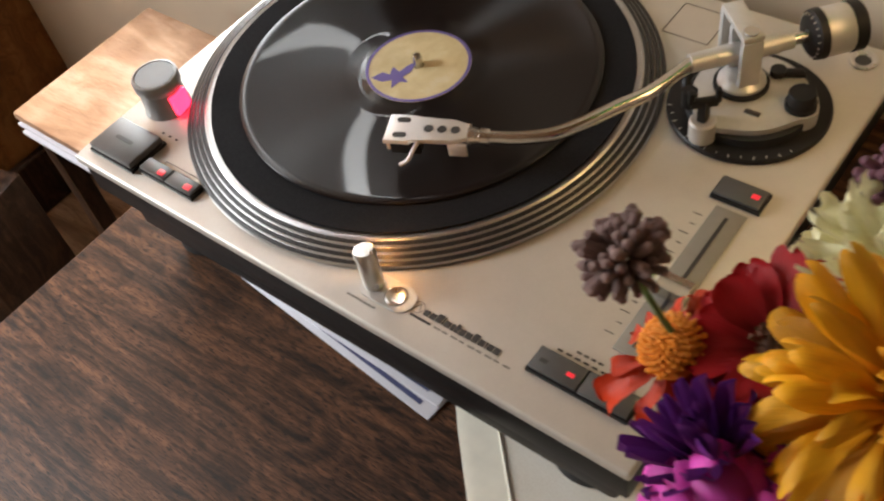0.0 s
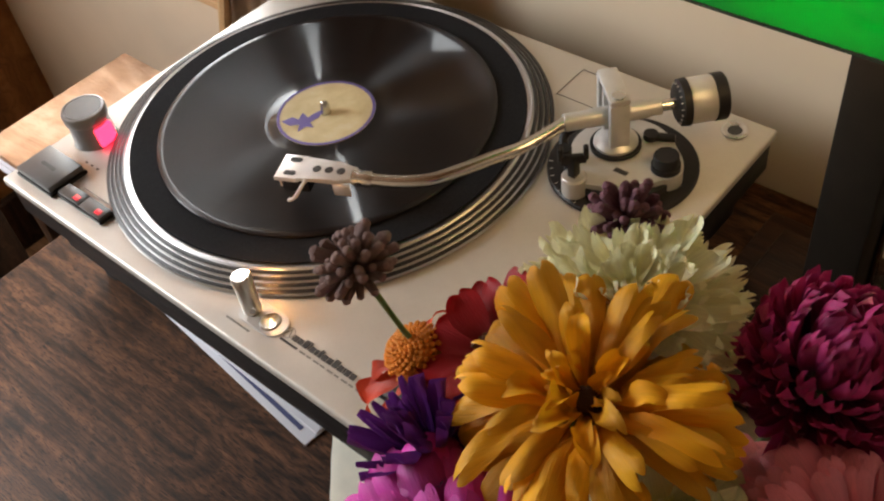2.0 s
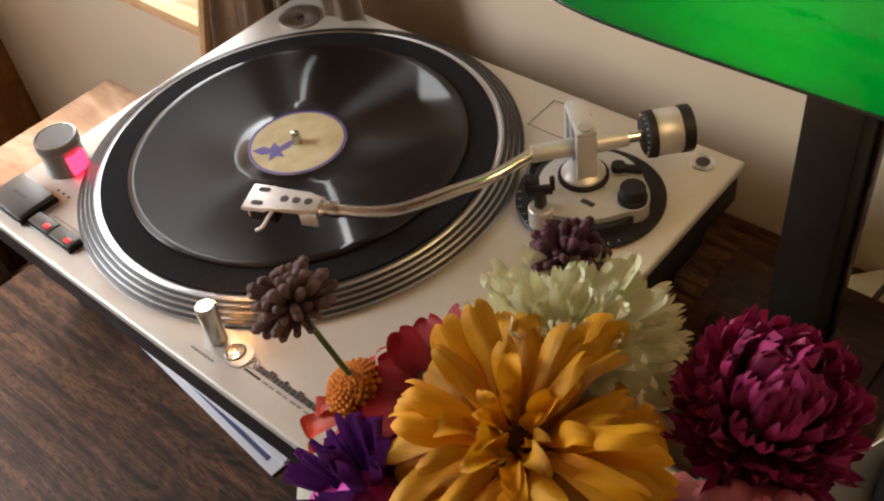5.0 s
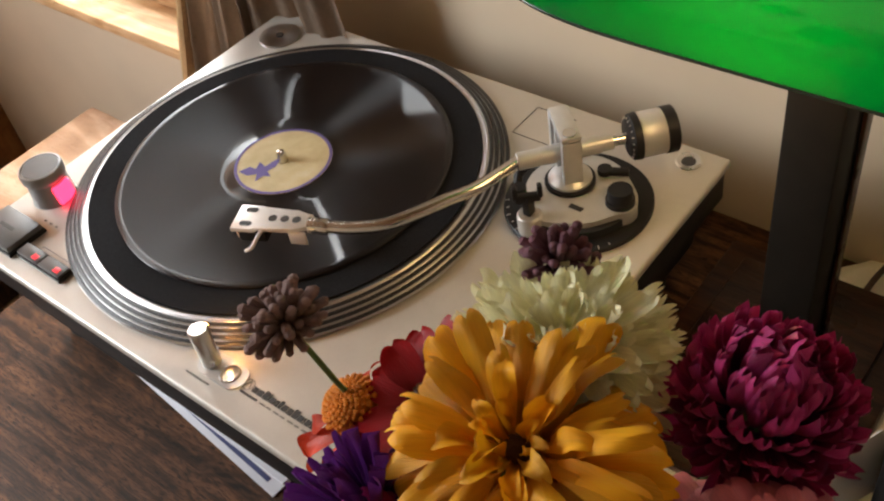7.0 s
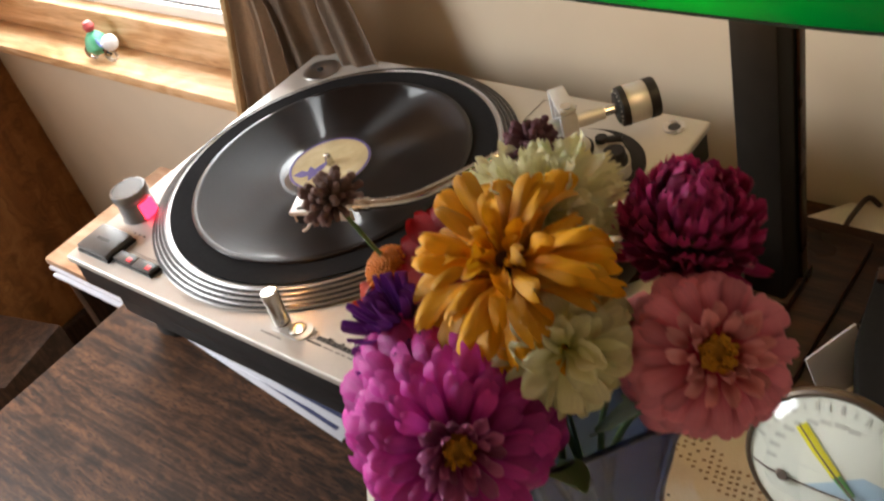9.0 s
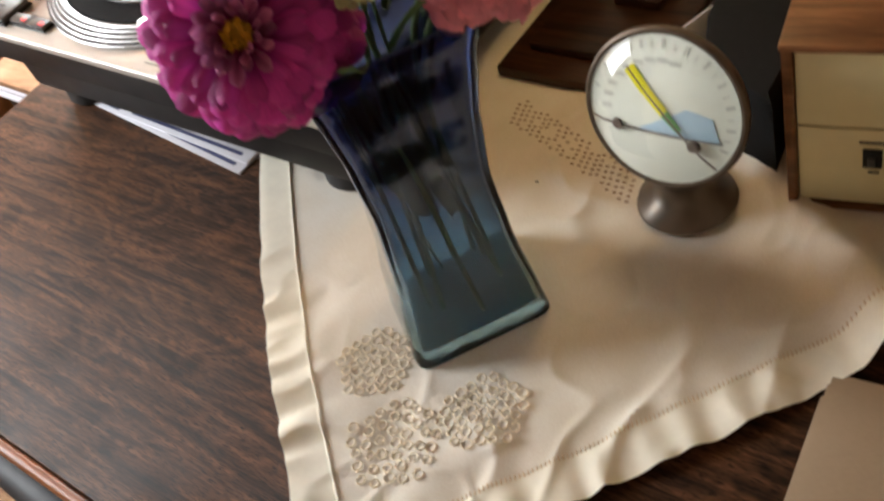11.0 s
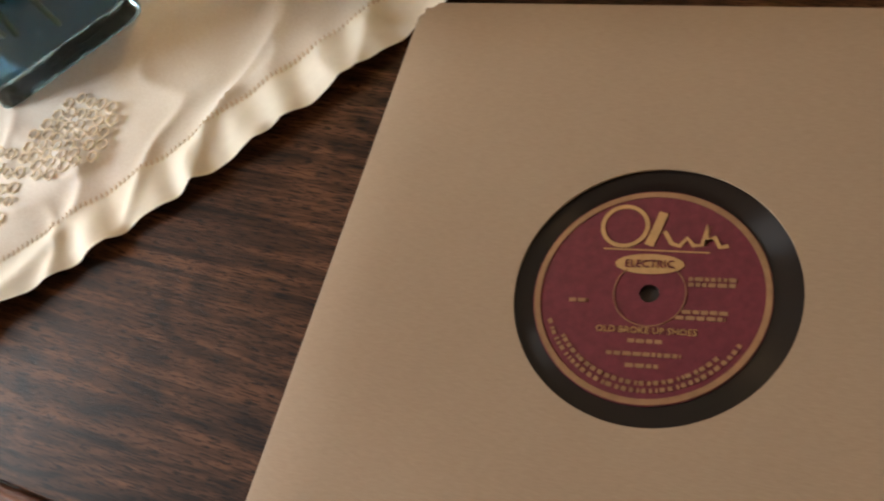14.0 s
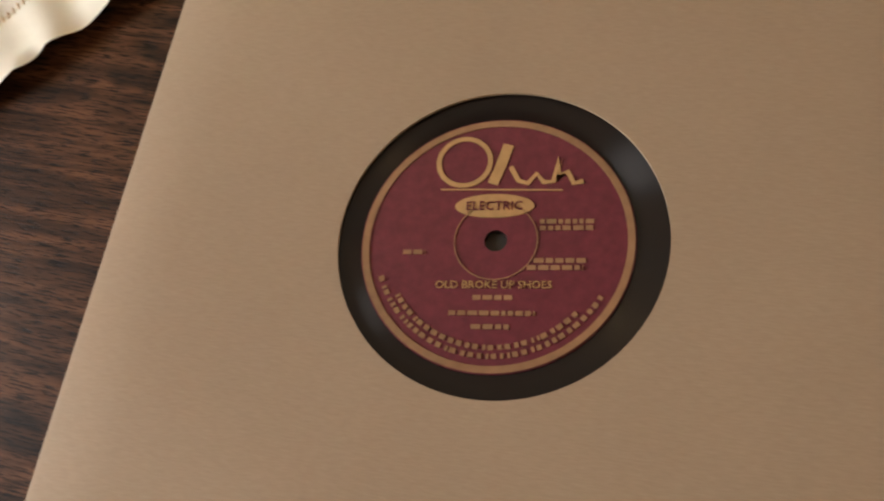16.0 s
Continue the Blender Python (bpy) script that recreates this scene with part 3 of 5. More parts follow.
# plate with outlined square, hinge socket, adaptor well
bm = B()
q = [(0.298, 0.3055), (0.3325, 0.3055), (0.3325, 0.340), (0.298, 0.340)]
for (xa, ya), (xb, yb) in zip(q, q[1:] + q[:1]):
    box(bm, min(xa, xb) - 0.00025, max(xa, xb) + 0.00025, min(ya, yb) - 0.00025, max(ya, yb) + 0.00025, H + 0.0002, H + 0.0004)
part("outlined_square", bm, M_INK, TT)
part("spare_well", lathe(B(), [(0.005, 0.0002), (0.009, 0.0002), (0.0095, 0.0012), (0.0082, 0.0018), (0.006, 0.0011), (0.005, 0.0006)], 32, pose(0.428, 0.337, H), closed=True), M_METAL, TT)
# Dark disc for the shade down the well.
part("well_hole", lathe(B(), [(0.0, 0.0003), (0.0056, 0.0003), (0.0056, 0.0007), (0.0, 0.0007)], 24, pose(0.428, 0.337, H)), M_INK, TT)
part("adaptor", lathe(B(), [(0.0, 0.0004), (0.0195, 0.0004), (0.0192, 0.0014), (0.0175, 0.0018), (0.006, 0.0022), (0.0045, 0.0012), (0.003, 0.001), (0.0, 0.001)], 48, pose(0.031, 0.319, H)), M_PLATTER, TT, "turned aluminium single adaptor")
# The adaptor's hole is a dark disc set on it, coloured as shade.
part("adaptor_hole", lathe(B(), [(0.0, 0.0012), (0.0036, 0.0012), (0.0036, 0.0024), (0.0, 0.0024)], 20, pose(0.031, 0.319, H)), M_INK, TT)

# tonearm
AC = (0.384, 0.263)
part("arm_ring", lathe(B(), [(0.0, 0.0002), (0.0505, 0.0002), (0.0515, 0.001), (0.0515, 0.003), (0.0505, 0.004), (0.0, 0.004)], 72, pose(AC[0], AC[1], H)), M_BLACKP, TT, "black height ring under the tonearm")
bm = B()
for i in range(14):
    a = radians(-150 + i * 9)
    box(bm, 0.0475, 0.0495 if i % 2 else 0.0505, -0.0002, 0.0002, 0.0041, 0.0043, 0, 2, pose(AC[0], AC[1], H) @ pose(0, 0, 0, 0, 0, math.degrees(a)))
part("ring_scale", bm, M_WHITEM, TT)
bm = B()
lathe(bm, [(0.0, 0.0042), (0.0400, 0.0042), (0.0400, 0.0100), (0.0, 0.0100)], 90, pose(AC[0], AC[1], H))
part("height_dial", bm, M_RUBBER, TT)
bm = B()
out = []
for i in range(72):
    a = 2 * math.pi * i / 72
    r = 0.0355 + 0.007 * max(0, math.cos(a - radians(8))) ** 14 + 0.006 * max(0, math.cos(a - radians(-108))) ** 14
    out.append((AC[0] + r * math.cos(a), AC[1] + r * math.sin(a)))
prism(bm, out, H + 0.0102, H + 0.0145, 0.0012)
part("arm_plate", bm, M_CAST, TT, "cast silver tonearm plate")
knob = part("antiskate_knob", lathe(B(), [(0.0, 0.0147), (0.0098, 0.0147), (0.0098, 0.0185), (0.0088, 0.0187), (0.0085, 0.0255), (0.0078, 0.0265), (0.0, 0.0265)], 40, pose(0.4165, 0.2645, H)), M_BLACKP, TT, "black ribbed anti-skate knob")
part("knob_foot", lathe(B(), [(0.0, 0.0040), (0.0112, 0.0040), (0.0112, 0.0146), (0.0, 0.0146)], 36, pose(0.4165, 0.2645, H)), M_CAST, TT)
part("rest_foot", lathe(B(), [(0.0, 0.0040), (0.0085, 0.0040), (0.0085, 0.0175), (0.0075, 0.0185), (0.0, 0.0185)], 32, pose(0.3725, 0.2225, H)), M_CAST, TT)
bm = B()
box(bm, -0.003, 0.003, -0.0035, 0.0035, 0.0187, 0.034, 0.001, 2, pose(0.3725, 0.2225, H))
box(bm, -0.0085, 0.0085, -0.0025, 0.0025, 0.030, 0.036, 0.0012, 2, pose(0.3725, 0.2225, H, 0, 0, 40))
box(bm, -0.010, -0.0065, -0.0025, 0.0025, 0.033, 0.043, 0.001, 2, pose(0.3725, 0.2225, H, 0, 0, 40))
box(bm, 0.0065, 0.010, -0.0025, 0.0025, 0.033, 0.043, 0.001, 2, pose(0.3725, 0.2225, H, 0, 0, 40))
part("arm_clip", bm, M_BLACKP, TT, "black plastic tonearm clip")
bm = B()
tube(bm, smooth_path([(0.356, 0.236, H + 0.016), (0.350, 0.243, H + 0.026), (0.352, 0.252, H + 0.030)], 5), 0.0032, 10)
lathe(bm, [(0.0, 0), (0.005, 0), (0.005, 0.012), (0.0, 0.012)], 20, pose(0.357, 0.234, H + 0.0147))
part("lift_lever", bm, M_BLACKP, TT)
bm = B()
box(bm, -0.009, 0.009, -0.0035, 0.0035, 0.0147, 0.018, 0.0012, 2, pose(0.399, 0.288, H, 0, 0, 25))
lathe(bm, [(0.0, 0.0147), (0.005, 0.0147), (0.005, 0.019), (0.0, 0.019)], 20, pose(0.392, 0.285, H))
part("lock_lever", bm, M_BLACKP, TT)
# Dark bar on the plate for the shade in its slot.
part("plate_slot", box(B(), 0.389, 0.399, 0.2435, 0.2475, H + 0.0147, H + 0.0151, 0.0001), M_INK, TT)
gx, gy = 0.376, 0.2665
part("pivot_ring", lathe(B(), [(0.0, 0.0147), (0.0175, 0.0147), (0.0175, 0.0172), (0.0158, 0.0175), (0.0, 0.0175)], 48, pose(gx, gy, H)), M_BLACKP, TT)
part("pivot_base", lathe(B(), [(0.0, 0.0177), (0.0152, 0.0177), (0.015, 0.0195), (0.0115, 0.0225), (0.009, 0.024), (0.0, 0.024)], 48, pose(gx, gy, H)), M_CAST, TT)
AD = Vector((0.672, 0.741, 0)).normalized()
turn = math.degrees(math.atan2(AD.y, AD.x))
gm = pose(gx, gy, H, 0, 0, turn)
bm = B()
box(bm, -0.0068, 0.0068, -0.0115, -0.0065, 0.021, 0.056, 0.0012, 2, gm)
box(bm, -0.0068, 0.0068, 0.0065, 0.0110, 0.021, 0.056, 0.0012, 2, gm)
part("yoke", bm, M_CAST, TT)
bm = B()
box(bm, -0.0070, 0.0070, -0.0115, 0.0262, 0.0563, 0.0605, 0.0015, 2, gm)
box(bm, -0.0070, 0.0070, 0.0215, 0.0265, 0.0150, 0.0580, 0.0015, 2, gm)
part("arm_bridge", bm, M_CAST, TT, "cast bridge over the pivot")
part("bridge_screw", lathe(B(), [(0.0, 0.0606), (0.0046, 0.0606), (0.0046, 0.0617), (0.0, 0.0622)], 24, gm @ pose(0, -0.006, 0)), M_CHROME, TT)
AZ = H + 0.0415
piv = Vector((gx, gy, AZ))
bm = B()
for a, b, r in ((-0.035, -0.018, 0.0060), (-0.0185, 0.021, 0.0064), (0.0205, 0.030, 0.0056)):
    lathe(bm, [(0.0, a), (r, a), (r, b), (0.0, b)], 28, turned(piv, AD))
part("arm_sleeve", bm, M_CAST, TT)
part("rear_shaft", lathe(B(), [(0.0, 0.028), (0.0038, 0.028), (0.0038, 0.045), (0.0, 0.045)], 20, turned(piv, AD)), M_CHROME, TT)
cw = part("counterweight", lathe(B(), [(0.0, 0.0475), (0.0152, 0.0475), (0.0156, 0.0485), (0.0156, 0.0635), (0.0152, 0.0645), (0.0, 0.0645)], 56, turned(piv, AD)), M_CAST, TT, "silver counterweight with black bands")
part("weight_dial", lathe(B(), [(0.0, 0.040), (0.012, 0.040), (0.0158, 0.0425), (0.0163, 0.0474), (0.0, 0.0474)], 56, turned(piv, AD)), M_BLACKP, cw)
part("weight_cap", lathe(B(), [(0.0, 0.0646), (0.0160, 0.0646), (0.0160, 0.0715), (0.0152, 0.0725), (0.0, 0.0725)], 56, turned(piv, AD)), M_BLACKP, cw)
bm = B()
for i in range(20):
    a = 2 * math.pi * i / 20
    box(bm, -0.0002, 0.0002, 0.0125, 0.0142, 0.0404, 0.0418, 0, 2, turned(piv, AD) @ pose(0, 0, 0, 0, 0, math.degrees(a)))
part("dial_marks", bm, M_WHITEM, cw)
path = smooth_path([piv - AD * 0.034, (0.344, 0.2085, AZ - 0.0008), (0.333, 0.188, AZ - 0.001), (0.3215, 0.1665, AZ - 0.002), (0.310, 0.1505, AZ - 0.003), (0.293, 0.1385, AZ - 0.004), (0.276, 0.1305, AZ - 0.0045)], 8)
part("arm_tube", tube(B(), path, 0.0044, 18), M_CHROME, TT, "curved chrome arm tube")
HD = Vector((0.205, 0.1, 0)) - Vector((0.263, 0.1265, 0))
HD.normalize()
cm = turned((0.278, 0.1315, AZ - 0.0045), HD)
bm = B()
lathe(bm, [(0.0, 0.0), (0.0052, 0.0), (0.0056, 0.001), (0.0056, 0.006), (0.0048, 0.0065), (0.0048, 0.0085), (0.0056, 0.009), (0.0056, 0.0135), (0.0, 0.0135)], 32, cm)
part("collar", bm, M_CHROME, TT)
hm = Matrix.Translation((0.2655, 0.1262, AZ - 0.0045)) @ pose(0, 0, 0, 0, 0, math.degrees(math.atan2(HD.y, HD.x)))
bm = B()
prism(bm, [(0, -0.006), (0.010, -0.0095), (0.034, -0.0095), (0.036, -0.0115), (0.052, -0.0115), (0.052, 0.0115), (0.036, 0.0115), (0.034, 0.0095), (0.010, 0.0095), (0, 0.006)], 0.001, 0.0042, 0.0008, hm)
box(bm, 0.0, 0.012, -0.0095, -0.0075, -0.006, 0.001, 0.0005, 2, hm)
box(bm, 0.0, 0.012, 0.0075, 0.0095, -0.009, 0.001, 0.0005, 2, hm)
hs = part("headshell", bm, M_WHITEM, TT, "perforated silver headshell")
# Headshell perforations: dark shapes on top, their shade put into the colour.
bm = B()
for i in range(3):
    lathe(bm, [(0.0, 0.00435), (0.003, 0.00435), (0.003, 0.0046), (0.0, 0.0046)], 20, hm @ pose(0.008 + 0.0085 * i, 0.0, 0))
for sy in (-0.0065, 0.0065):
    prism(bm, [(0.037 + (0.0045 if math.cos(a) > 0 else 0) + 0.0022 * math.cos(a) + 0.003, sy + 0.0022 * math.sin(a)) for a in [2 * math.pi * j / 20 for j in range(20)]], 0.00435, 0.0046, 0, hm)
part("shell_holes", bm, M_INK, hs)
cart = part("cartridge", box(B(), 0.030, 0.050, -0.008, 0.008, -0.011, 0.0008, 0.0012, 2, hm), M_BLACKP, TT)
bm = B()
box(bm, 0.0505, 0.0535, -0.0045, 0.0045, -0.0115, -0.003, 0.0006, 2, hm)
part("stylus_guard", bm, plain("stylus plastic", (0.75, 0.6, 0.45), 0.4, 0, 0.1, 60), cart)
part("stylus", lathe(B(), [(0.0008, -0.011), (0.0004, -0.0135), (0.0, -0.0138)], 10, hm @ pose(0.046, 0, 0)), M_METAL, cart)
part("finger_lift", tube(B(), smooth_path([hm @ Vector((0.030, 0.0095, 0.002)), hm @ Vector((0.032, 0.014, 0.000)), hm @ Vector((0.036, 0.018, -0.006)), hm @ Vector((0.041, 0.019, -0.009))], 5), 0.0013, 8), M_WHITEM, hs)

# papers pushed under the record player
M_BLUEP = plain("blue print", (0.06, 0.07, 0.16), 0.6, 0, 0.2, 60)
for i, (px, py, rz, w, d) in enumerate(((0.186, 0.073, -5.5, 0.235, 0.11), (0.205, 0.072, -2.5, 0.19, 0.10))):
    m = pose(px, py, 0.0003 + 0.0016 * i, 0, 0, rz)
    pp = tagged(part("leaflet", box(B(), -w / 2, w / 2, -d / 2, d / 2, 0, 0.0014, 0.0004), M_PAPER, None), "thin white printed leaflet slid under the turntable", "leaflet", "leaflets under the turntable")
    pp.matrix_world = m
    bm = B()
    box(bm, -w / 2 + 0.02, w / 2 - 0.012, -d / 2 + 0.005, -d / 2 + 0.0085, 0.0015, 0.0017)
    part("printed_bar", bm, M_BLUEP, pp)

# ---- lamp ----
LP = thing("banker_lamp", "desk lamp with glowing green glass shade and square dark post", "lamp")
M_POST = plain("black lacquered wood", (0.010, 0.008, 0.006), 0.55, 0, 0.3, 90, 0.1, Specular_IOR_Level=0.15)
PX0, PX1, PY0, PY1 = 0.520, 0.552, 0.258, 0.298
bm = B()
box(bm, 0.452, 0.603, 0.172, 0.372, 0.0005, 0.0125, 0.003)
part("base_plate", bm, M_LAMPWOOD, LP, "dark stained wooden base")
part("base_step", box(B(), 0.470, 0.585, 0.196, 0.352, 0.0127, 0.021, 0.003), M_LAMPWOOD, LP)
part("post", box(B(), PX0, PX1, PY0, PY1, 0.0212, 0.33, 0.002), M_POST, LP, "square black post")
part("post_strip", box(B(), PX1 + 0.0005, PX1 + 0.003, PY1 - 0.014, PY1 - 0.004, 0.0214, 0.328, 0.0008), M_LAMPWOOD, LP)
part("post_foot", box(B(), PX0 - 0.004, PX1 + 0.004, PY0 - 0.004, PY1 + 0.004, 0.0212, 0.029, 0.0015), M_LAMPWOOD, LP)
# shade: half barrel, opal inside, rounded ends
k = Mat("green cased glass")
k.set(Base_Color=(0.0, 0.16, 0.045), Roughness=0.12, Coat_Weight=1.0, Coat_Roughness=0.03, Specular_IOR_Level=0.5)
tr = k.node("ShaderNodeBsdfTranslucent")
tr.inputs[0].default_value = (0.0, 0.62, 0.13, 1)
mx = k.node("ShaderNodeMixShader", Fac=0.5)
k.link(k.p.outputs[0], mx.inputs[1])
k.link(tr.outputs[0], mx.inputs[2])
k.link(mx.outputs[0], k.t.nodes["Material Output"].inputs[0])
M_SHADE = k.m
SHX, SHY, SHZ, SHL, SHW, SHH = 0.540, 0.262, 0.313, 0.166, 0.078, 0.085


def shade_at(u, v):
    a = math.pi * u
    s = 2 * v - 1
    e = max(0.0, 1 - abs(s) ** 5) ** 0.32
    return Vector((SHX + SHL * s, SHY - SHW * (0.25 + 0.75 * e) * math.cos(a), SHZ + SHH * e * math.sin(a) ** 0.8 + 0.02 * (1 - e)))


bm = B()
sheet(bm, 28, 48, shade_at)
bmesh.ops.remove_doubles(bm, verts=bm.verts[:], dist=0.0001)
bmesh.ops.solidify(bm, geom=bm.faces[:], thickness=0.003)
part("shade", bm, M_SHADE, LP, "glossy green glass shade lit from inside")
bm = B()
tube(bm, [shade_at(0, v / 40) + Vector((0, 0, -0.0015)) for v in range(1, 40)], 0.0022, 8)
part("shade_rim", bm, plain("dark shade rim", (0.01, 0.03, 0.015), 0.25, 0, 0.2, 60), LP)
part("bulb_neck", tube(B(), [(0.5275, 0.279, 0.3305), (0.5275, 0.279, 0.352), (0.53, 0.262, 0.358)], 0.006, 12), M_METAL, LP)

# ---- cloth ----
CC, CU, CV = Vector((0.595, -0.237, 0)), Vector((0.616, 0.787, 0)).normalized(), Vector((-0.736, 0.677, 0)).normalized()
M_LINEN = Mat("cream linen")
wv = M_LINEN.noise(M_LINEN.coords((1, 1, 1)), 900, 3)
big = M_LINEN.noise(M_LINEN.coords(), 14, 4)
M_LINEN.set(Base_Color=M_LINEN.mix(0.5, M_LINEN.ramp(big, [(0.3, (0.66, 0.58, 0.45)), (0.5, (0.77, 0.71, 0.60)), (0.7, (0.85, 0.82, 0.76))]), M_LINEN.ramp(wv, [(0.3, (0.66, 0.60, 0.49)), (0.7, (0.83, 0.79, 0.70))])), Roughness=0.9, Sheen_Weight=0.2)
M_LINEN.bump(wv, 0.35, 0.0004)
M_LINEN = M_LINEN.m
M_HEM = plain("yellowed hem", (0.84, 0.80, 0.67), 0.85, 0, 0.07, 120, 0.3)
M_THREAD = plain("thread", (0.66, 0.53, 0.36), 0.9, 0, 0.15, 300, 0.3)
LU, LV, HEM = 0.47, 0.44, 0.026


def cloth_z(u, v):
    """Height of the cloth over the desk at u, v metres from its corner."""
    p = CC + CU * u + CV * v
    n = noise.noise(Vector((u * 16, v * 16, 3.1))) + 0.6 * noise.noise(Vector((u * 38, v * 34, 7.7)))
    z = 0.0020 + 0.0024 * max(-0.72, n) + 0.0034 * max(0.0, noise.noise(Vector((u * 9 + v * 5, v * 30 - u * 12, 1.7))))
    z += 0.0034 * max(0.0, 1 - 2.4 * abs(noise.noise(Vector((u * 11 + 2, v * 13, 5.5))))) ** 3
    z += 0.0022 * max(0.0, 1 - 2.6 * abs(noise.noise(Vector((u * 24, v * 21 + 4, 9.1))))) ** 3
    edge = max(0.0, 1 - min(u, v) / 0.045)
    s = u if v < u else v
    z += edge * 0.0030 * (1 + noise.noise(Vector((s * 75, min(u, v) * 14, 2.2))) + 0.4 * math.sin(230 * s))
    ridge = math.exp(-(((u - 0.345 - 0.05 * v) / 0.016) ** 2))
    z += 0.024 * ridge * max(0.0, 1 - v / 0.30)
    z += 0.012 * math.exp(-(((u - 0.425) / 0.016) ** 2)) * max(0.0, math.sin(min(1.0, v / 0.22) * math.pi))
    if p.x < 0.54 and p.y > -0.09:
        near = min(1.0, (0.54 - p.x) / 0.04, (p.y + 0.09) / 0.06)
        z += (min(z, 0.0018) - z) * near
    for cx, cy, rr in ((0.552, -0.028, 0.075), (0.652, 0.094, 0.045), (0.76, 0.17, 0.075)):
        d = math.hypot(p.x - cx, p.y - cy)
        z = 0.0012 + (z - 0.0012) * min(1.0, max(0.0, (d - rr * 0.6) / (rr * 0.6)))
    return z


def cloth_at(u, v, lift=0.0):
    w = 0.0020 * noise.noise(Vector((u * 40, 3, 1))) * max(0.0, 1 - v / 0.03) + 0.0020 * noise.noise(Vector((2, v * 40, 1))) * max(0.0, 1 - u / 0.03)
    p = CC + CU * (u + 0.6 * w) + CV * (v + w)
    p -= CV * 0.006 * math.sin(math.pi * min(1.0, u / 0.36)) * max(0.0, 1 - v / 0.2)
    p -= CU * 0.011 * math.sin(math.pi * min(1.0, v / 0.42)) * max(0.0, 1 - u / 0.2)
    if u > 0.352:
        p -= CV * 0.020 * min(1.0, (u - 0.352) / 0.012) * max(0.0, 1 - v / 0.12)
    return Vector((p.x, p.y, cloth_z(u, v) + lift))


cl = thing("table_cloth", "cream linen cloth with a stitched hem and lace motifs, rumpled", "tablecloth")
bm = B()
sheet(bm, 210, 200, lambda a, b: cloth_at(HEM + a * (LU - HEM), HEM + b * (LV - HEM), 0.0002))
part("linen", bm, M_LINEN, cl)
bm = B()
sheet(bm, 240, 8, lambda a, b: cloth_at(a * LU, b * HEM, 0.0006 * min(1, b * 6) + 0.0002))
part("hem", bm, M_HEM, cl, "yellowish folded hem")
bm = B()
sheet(bm, 8, 240, lambda a, b: cloth_at(a * HEM, HEM + b * (LV - HEM), 0.0006 * min(1, a * 6) + 0.0002))
part("hem", bm, M_HEM, cl, "yellowish folded hem")
part("hem_cord", tube(B(), [cloth_at(HEM, HEM + i / 120 * (LV - HEM), 0.0008) for i in range(121)], 0.0010, 6), M_HEM, cl, "raised seam along the hem")
bm = B()
n = 170
for i in range(n):
    u = HEM + i / n * (LU - HEM)
    tube(bm, [cloth_at(u, HEM - 0.0008, 0.0008), cloth_at(u + 0.0004, HEM + 0.0022, 0.0008)], 0.00045, 5)
tagged(part("hemstitch", bm, M_THREAD, cl, "row of brown drawn-thread stitches"), kind="stuff")
part("ink_spot", lathe(B(), [(0.0, 0.0), (0.0022, 0.0003), (0.0, 0.0009)], 10, Matrix.Translation(cloth_at(HEM + 0.001, HEM + 0.001, 0.0006))), M_INK, cl)


def lace(u, v, r):
    """A round crocheted motif of small loops."""
    bm = B()
    for ringno, count in ((0, 1), (1, 6), (2, 13), (3, 19)):
        for j in range(count):
            ang = 2 * math.pi * (j + 0.4 * ringno) / count
            d = r * ringno / 3.3 * (1 + 0.10 * math.cos(5 * ang)) + random.uniform(-1, 1) * 0.0007
            a, b = d * math.cos(ang), d * math.sin(ang)
            p = cloth_at(u + a, v + b, 0.0008)
            rr = 0.0027 + 0.0007 * random.random()
            loop = [p + Vector((rr * math.cos(t * math.pi / 5), rr * math.sin(t * math.pi / 5), 0.0005 * math.sin(t * 2.2))) for t in range(11)]
            tube(bm, loop, 0.0006, 6, False)
    return tagged(part("lace_motif", bm, M_LACE, cl, "raised crocheted lace flower"))


M_LACE = plain("lace thread", (0.92, 0.83, 0.66), 0.9, 0, 0.04, 300)


def cloth_uv(x, y):
    d = Vector((x, y, 0)) - CC
    det = CU.x * CV.y - CU.y * CV.x
    return (d.x * CV.y - d.y * CV.x) / det, (CU.x * d.y - CU.y * d.x) / det


for x, y, r in ((0.531, -0.088, 0.024), (0.577, -0.132, 0.029), (0.614, -0.091, 0.025)):
    lace(*cloth_uv(x, y), r)
# Openwork: little boxes on the linen, coloured brown for the shade in its holes.
bm = B()
for i in range(6):
    for j in range(22):
        x, y = 0.487 + 0.0058 * j + 0.0012 * i, 0.152 - 0.0049 * i - 0.0022 * j + 0.002 * (j % 2)
        u, v = cloth_uv(x, y)
        if random.random() < 0.12 or not (0.03 < u < LU - 0.01 and 0.03 < v < LV - 0.01):
            continue
        p = cloth_at(u, v, 0.0003)
        box(bm, -0.0013, 0.0013, -0.0009, 0.0009, 0, 0.0003, 0, 2, Matrix.Translation(p) @ pose(0, 0, 0, 0, 0, 25))
tagged(part("openwork", bm, plain("shadowed openwork", (0.34, 0.23, 0.14), 0.9, 0, 0.4, 100), cl, "rows of drawn-work holes, their shade coloured brown"), kind="stuff")
for u, v in ((0.20, 0.235), (0.115, 0.20)):
    part("speck", lathe(B(), [(0.0, 0.0), (0.0012, 0.0002), (0.0, 0.0006)], 8, Matrix.Translation(cloth_at(u, v, 0.0002))), M_INK, cl)

